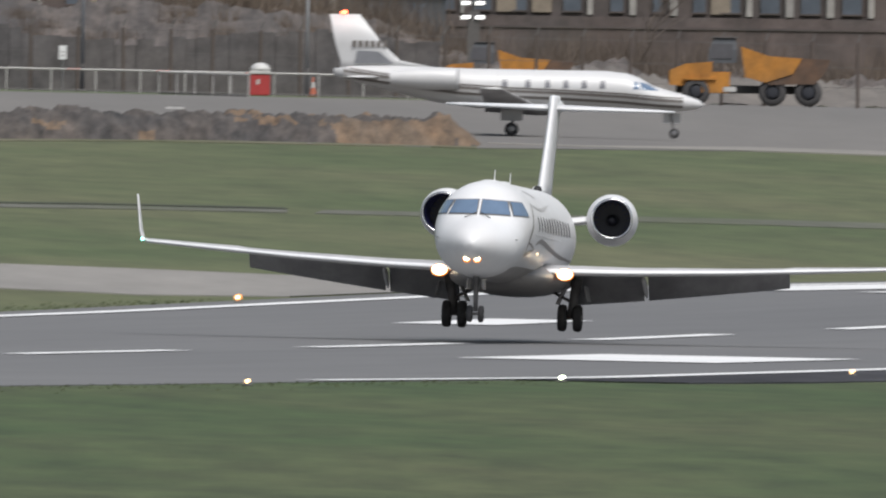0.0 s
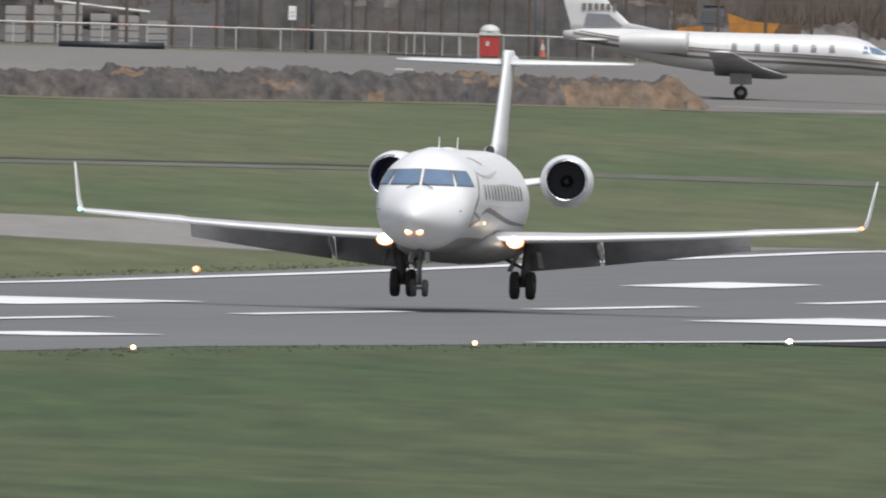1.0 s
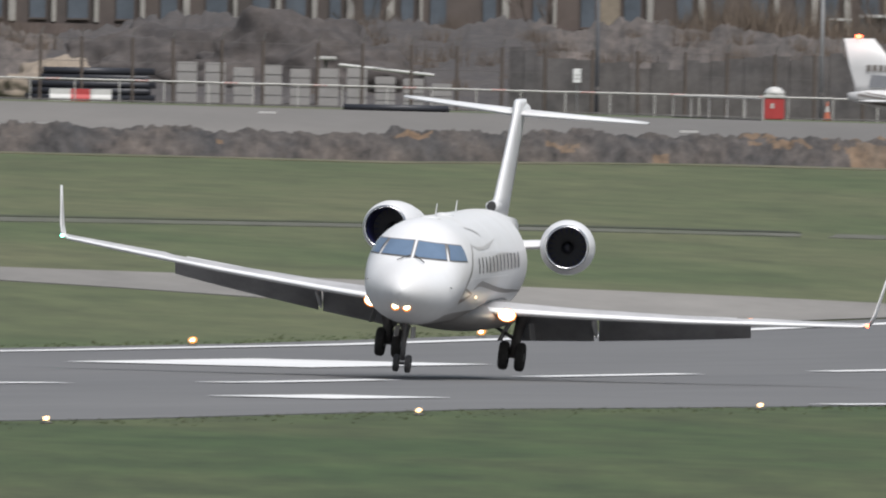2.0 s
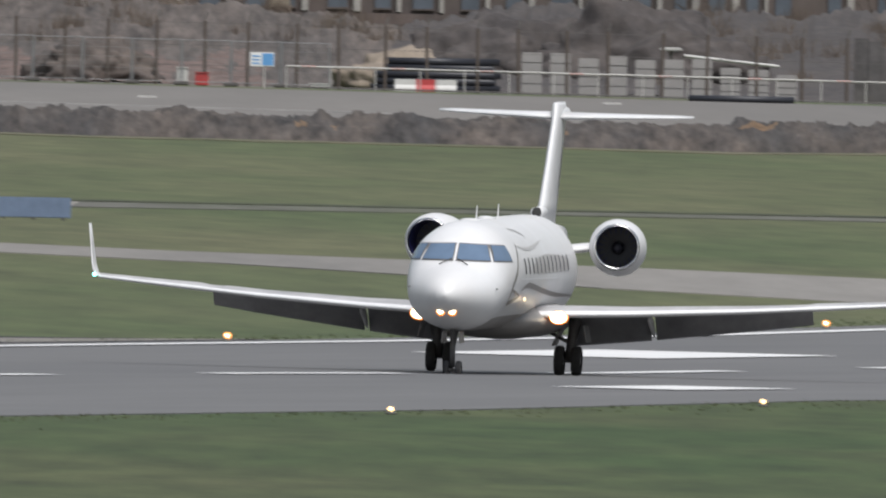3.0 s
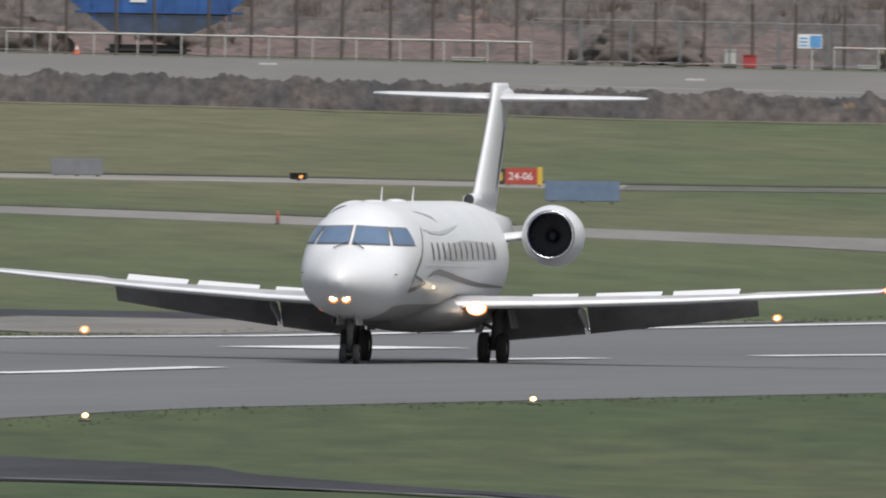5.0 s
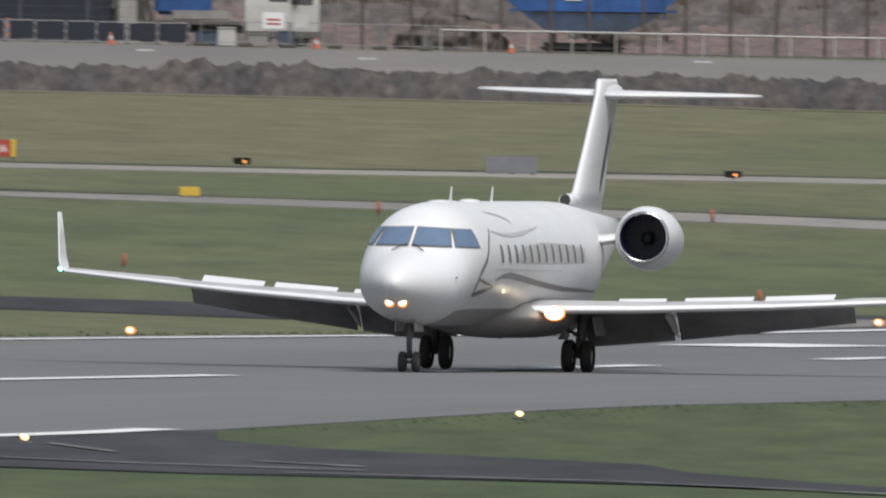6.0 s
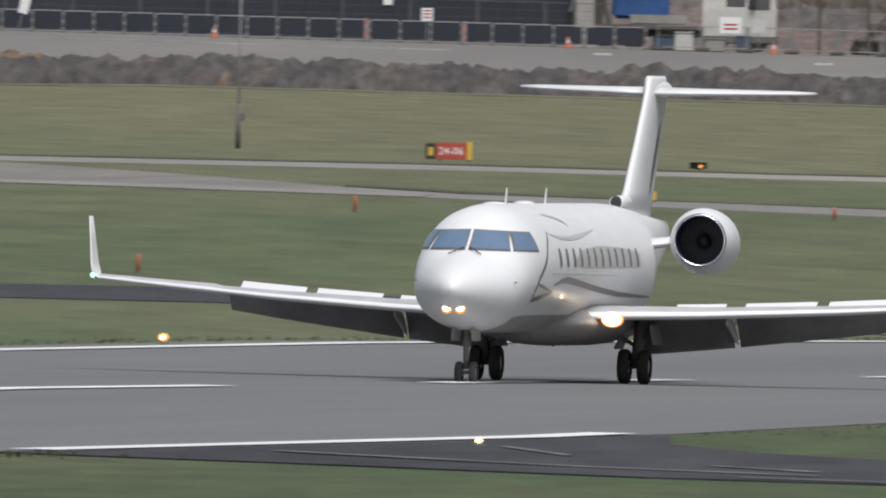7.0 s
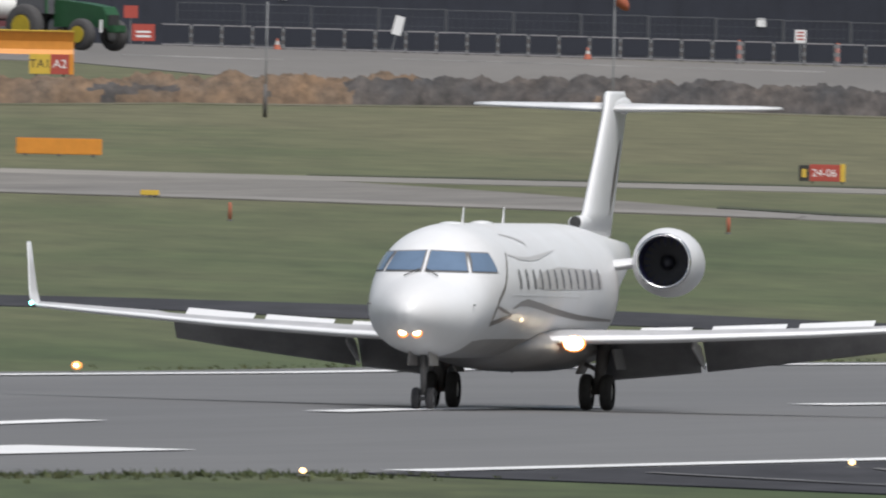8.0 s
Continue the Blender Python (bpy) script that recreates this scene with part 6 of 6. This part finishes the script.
    for y in (-0.95, 0.95):
        for x, rr, ww in ((-1.2, 0.88, 0.5), (1.75, 0.62, 0.4)):
            wheel(s, x, y, rr, rr, ww)
            part("hub_disc", lathe([(-0.02, 0.0), (-0.02, rr * 0.52), (0.02, rr * 0.52)], 20, m=pose(x, y - 0.27 * (1 if y < 0 else -1), rr, 0, 0, 90)), HUBYELLOW, s, "yellow wheel disc")
    part("front_weight", boxbm(2.55, 2.9, -0.4, 0.4, 0.7, 1.0, 0.05), GREENPLANT, s)
    part("work_lamp", boxbm(2.3, 2.36, -0.55, -0.42, 0.7, 1.2, 0.02), SIGNWHITE, s)
    s = thing("yellow_plough", spot(9.932, 2640), "long yellow snow plough blade standing on the apron edge", "plough")
    bm = bmesh.new()
    prof = [(-0.25, 0.0), (-0.12, 0.25), (-0.10, 0.6), (-0.28, 1.0), (-0.22, 1.02), (0.0, 0.62), (-0.04, 0.25), (-0.18, 0.0)]
    loft(bm, [[(x, y, z) for y, z in prof] for x in (-2.6, 1.75)])
    part("blade", bm, SIGNORANGE, s, "curved yellow-orange blade")
    part("top_edge", boxbm(-2.6, 1.75, -0.33, -0.2, 1.0, 1.07, 0.02), SIGNYELLOW, s)
    for x in (-2.0, 0.0, 1.2):
        part("rib", boxbm(x - 0.05, x + 0.05, 0.0, 0.3, 0.05, 0.8, 0.01), SIGNORANGE, s)
    part("cart", boxbm(-1.5, 1.0, 0.2, 1.2, 0.0, 0.5, 0.05), POSTDARK, s)
    # taxi sign
    s = thing("taxiway_sign", spot(9.9145, 2480), "yellow and red taxiway sign reading TA1 and A2", "sign")
    part("yellow_panel", boxbm(-0.88, -0.03, -0.08, 0.08, 0.1, 0.9, 0.01), SIGNYELLOW, s)
    part("red_panel", boxbm(-0.03, 0.72, -0.08, 0.08, 0.1, 0.9, 0.01), SIGNRED, s)
    part("end_panel", boxbm(0.72, 0.9, -0.09, 0.1, 0.08, 0.92, 0.01), SIGNORANGE, s)
    words("TA1", 0.48, pose(-0.45, -0.084, 0.5), SIGNBLACK, s)
    words("A2", 0.48, pose(0.35, -0.084, 0.5), SIGNWHITE, s)
    for x in (-0.6, 0.5):
        part("leg", rodbm((x, 0, -0.05), (x, 0, 0.12), 0.04), HOUSING, s)
    for a, z, w, h, mat, bars in ((9.842, 1.25, 0.62, 0.55, SIGNRED, 0), (9.83, 0.25, 1.0, 0.75, SIGNRED, 2)):
        notice(a, 2738, z, w, h, mat, 0, bars, SIGNWHITE)
    notice(9.601, 2745, 0.85, 0.42, 0.85, SIGNWHITE, 14)
    notice(9.2227, 2747, 1.0, 0.50, 0.58, SIGNWHITE, 0, 3)
    notice(8.942, 2747, 0.85, 0.95, 0.72, SIGNWHITE, 0, 2)
    notice(8.916, 2747, 0.9, 0.62, 0.6, TRUCKWHITE, 0, 0)
    notice(7.4343, 2752, 1.4, 0.34, 0.62, SIGNWHITE, 0, 2, LIVERYPALE)


def build_airfield_things():
    airfield_sign(8.307, 2010, 1.2, 0.62, "24-06")
    airfield_sign(9.195, 1993, 1.15, 0.62, "24-06")
    board("blue_board", 8.2527, 1950, 2.35, 0.70, BOARDBLUE, "faded blue board standing in the grass", 4)
    board("grey_board", 8.72, 1990, 1.66, 0.60, BOARDGREY, "plain grey board back standing in the grass", 3)
    board("orange_board", 9.9055, 1995, 2.76, 0.58, SIGNORANGE, "long orange board standing in the grass", 6)
    board("yellow_marker", 9.017, 1860, 0.60, 0.34, SIGNYELLOW, "small yellow marker board in the grass")
    board("yellow_marker", 9.8207, 1840, 0.56, 0.22, SIGNYELLOW, "small yellow marker board in the grass")
    for x, y in ((1977, 296.0), (1966, 310.3)):
        guard_light(math.degrees(math.atan2(y, x)), math.hypot(x, y))
    for x, y, h in ((1820, 273.1, 0.42), (1807, 281.1, 0.42), (1775, 290.2, 0.5), (1576, 263.3, 0.52), (1753, 301.1, 0.55), (1608, 240, 0.48), (1640, 262, 0.4)):
        marker_post(math.degrees(math.atan2(y, x)), math.hypot(x, y), h)
    pole(9.395, 2020, 5.9, 1.45, True)
    pole(9.716, 2248, 4.2, 1.2, False)
    # white patches on the apron
    for a, r in ((9.06, 2690), (8.855, 2660), (8.545, 2690), (8.15, 2640), (7.33, 2640), (7.72, 2690)):
        s = thing("apron_block", spot(a, r), "low pale concrete block on the apron", "block", "apron blocks")
        part("slab", boxbm(-0.4, 0.4, -0.4, 0.4, 0.0, 0.12, 0.03), TRUCKWHITE, s)
        part("handle", rodbm((-0.1, 0, 0.12), (0.1, 0, 0.12), 0.03), POSTDARK, s)


def build_fences():
    railing(8.022, 6.95, 2750, 2750, 0.98, 1.95, 1)
    railing(8.787, 8.302, 2750, 2750, 0.95, 1.95)
    railing(7.345, 7.262, 2742, 2735, 1.0, 1.6)
    mesh_fence(8.302, 8.02, 2752, 2.0, 2.2, "grey wire mesh site fence panel on block feet")
    mesh_fence(9.80, 9.09, 2756, 1.95, 3.0, "tall thin grey mesh fence panel", SLATE, bars=10, feet=False, name="tall_fence")
    mesh_fence(9.01, 8.80, 2752, 1.1, 2.0, "low grey steel barrier panel", MESHGREY, 16, True, "steel_barrier")
    barriers(9.80, 9.018, 2749)
    site_posts()
    for a in (9.279, 9.188):
        delineator(a, 2745)
    for a in (9.706, 9.419, 9.092, 8.902, 8.722):
        cone(a, 2745, 0.52)


JET_ROWS = [
    (0, 1664.71, 204.85, 0.317, 2.05, 1.16, -1.10), (0.5, 1634.90, 204.81, 0.169, 1.59, 1.32, -0.72), (1, 1605.61, 204.86, 0.293, 1.60, 0.33, 0.09),
    (1.2, 1594.22, 205.02, 0.378, 1.59, -0.09, -1.68), (1.3, 1588.50, 205.13, 0.394, 1.57, -0.08, -3.30), (1.4, 1582.81, 205.21, 0.360, 1.59, -0.17, -4.61),
    (1.5, 1577.14, 205.22, 0.376, 1.60, -0.40, -5.86), (1.7, 1566.07, 205.30, 0.430, 1.57, -0.76, -6.82), (2.1, 1543.8, 205.25, 0.27, 1.57, -0.9, -4.0), (2.8, 1505.41, 205.11, 0.000, 1.57, -0.79, -0.22), (3, 1494.29, 205.09, -0.034, 1.59, -0.52, -0.45), (3.5, 1466.97, 205.08, -0.004, 1.70, 0.18, 0.18),
    (4, 1439.96, 205.03, -0.047, 1.34, 0.02, 0.09), (5.3, 1370.90, 204.58, -0.045, -0.73, 0.04, -0.33), (5.5, 1360.21, 204.53, -0.023, -1.26, 0.08, -0.28), (6, 1333.31, 204.54, -0.040, -1.93, 0.04, -0.68),
    (6.5, 1306.53, 204.69, -0.015, -1.43, 0.09, -0.47), (7, 1279.94, 204.84, 0.047, -0.74, 0.00, -0.11), (7.5, 1253.44, 204.92, 0.093, -0.22, -0.14, -0.03),
    (8, 1226.96, 204.76, 0.069, -0.17, 0.05, 0.44)]


def motions():
    """The jet settles on its wheels, rolls out and raises its spoilers."""
    walk(jet, [(t, pose(x, y, z + 0.02, roll - 0.35, -pitch, 180 + yaw)) for t, x, y, z, yaw, pitch, roll in JET_ROWS])
    settle = ((2.1, -0.15), (2.8, -0.15), (3.0, -0.125), (3.5, -0.09), (4.0, 0.0), (5.3, 0.05), (5.5, 0.03), (6.0, 0.02), (6.5, 0.015), (7.0, -0.025), (7.5, -0.05), (8.0, -0.01))
    for gear in GEAR_PARTS:
        walk(gear, [(0, pose(0, 0, -0.15))] + [(t, pose(0, 0, dz)) for t, dz in settle])
    for sp, k, place, hinge in SPOILER_PARTS:
        start = (3.6, 3.2, 4.4)[k]
        shut, half, up = [Matrix.Translation(place) @ Matrix.Rotation(radians(a), 4, hinge) for a in (0, 11, 22)]
        walk(sp, [(0, shut), (start - 0.01, shut), (start + 0.2, half), (start + 0.4, up), (8, up)])


build_ground()
build_runway()
build_mound()
jet = build_jet()
build_lights()
build_parked_jet()
build_bank()
build_piling()
build_terminal()
build_hangar()
build_fences()
build_airfield_things()
build_site()
dumper(6.805, 2765, 1.0, "dirty yellow articulated dump truck on the site track")
dumper(7.03, 2790, 0.86, "yellow dump truck partly hidden behind the bank")
build_light_tower(7.055, 2800)
build_red_cabin(7.2516, 2748)
for seed, (a, r, h) in enumerate(((6.62, 2925, 9), (6.9, 2930, 8), (7.15, 2920, 9), (7.48, 2935, 8), (7.62, 2930, 9), (8.05, 2925, 8), (8.4, 2930, 9), (8.75, 2925, 8))):
    tree(a, r, h, seed)
build_tufts()
motions()
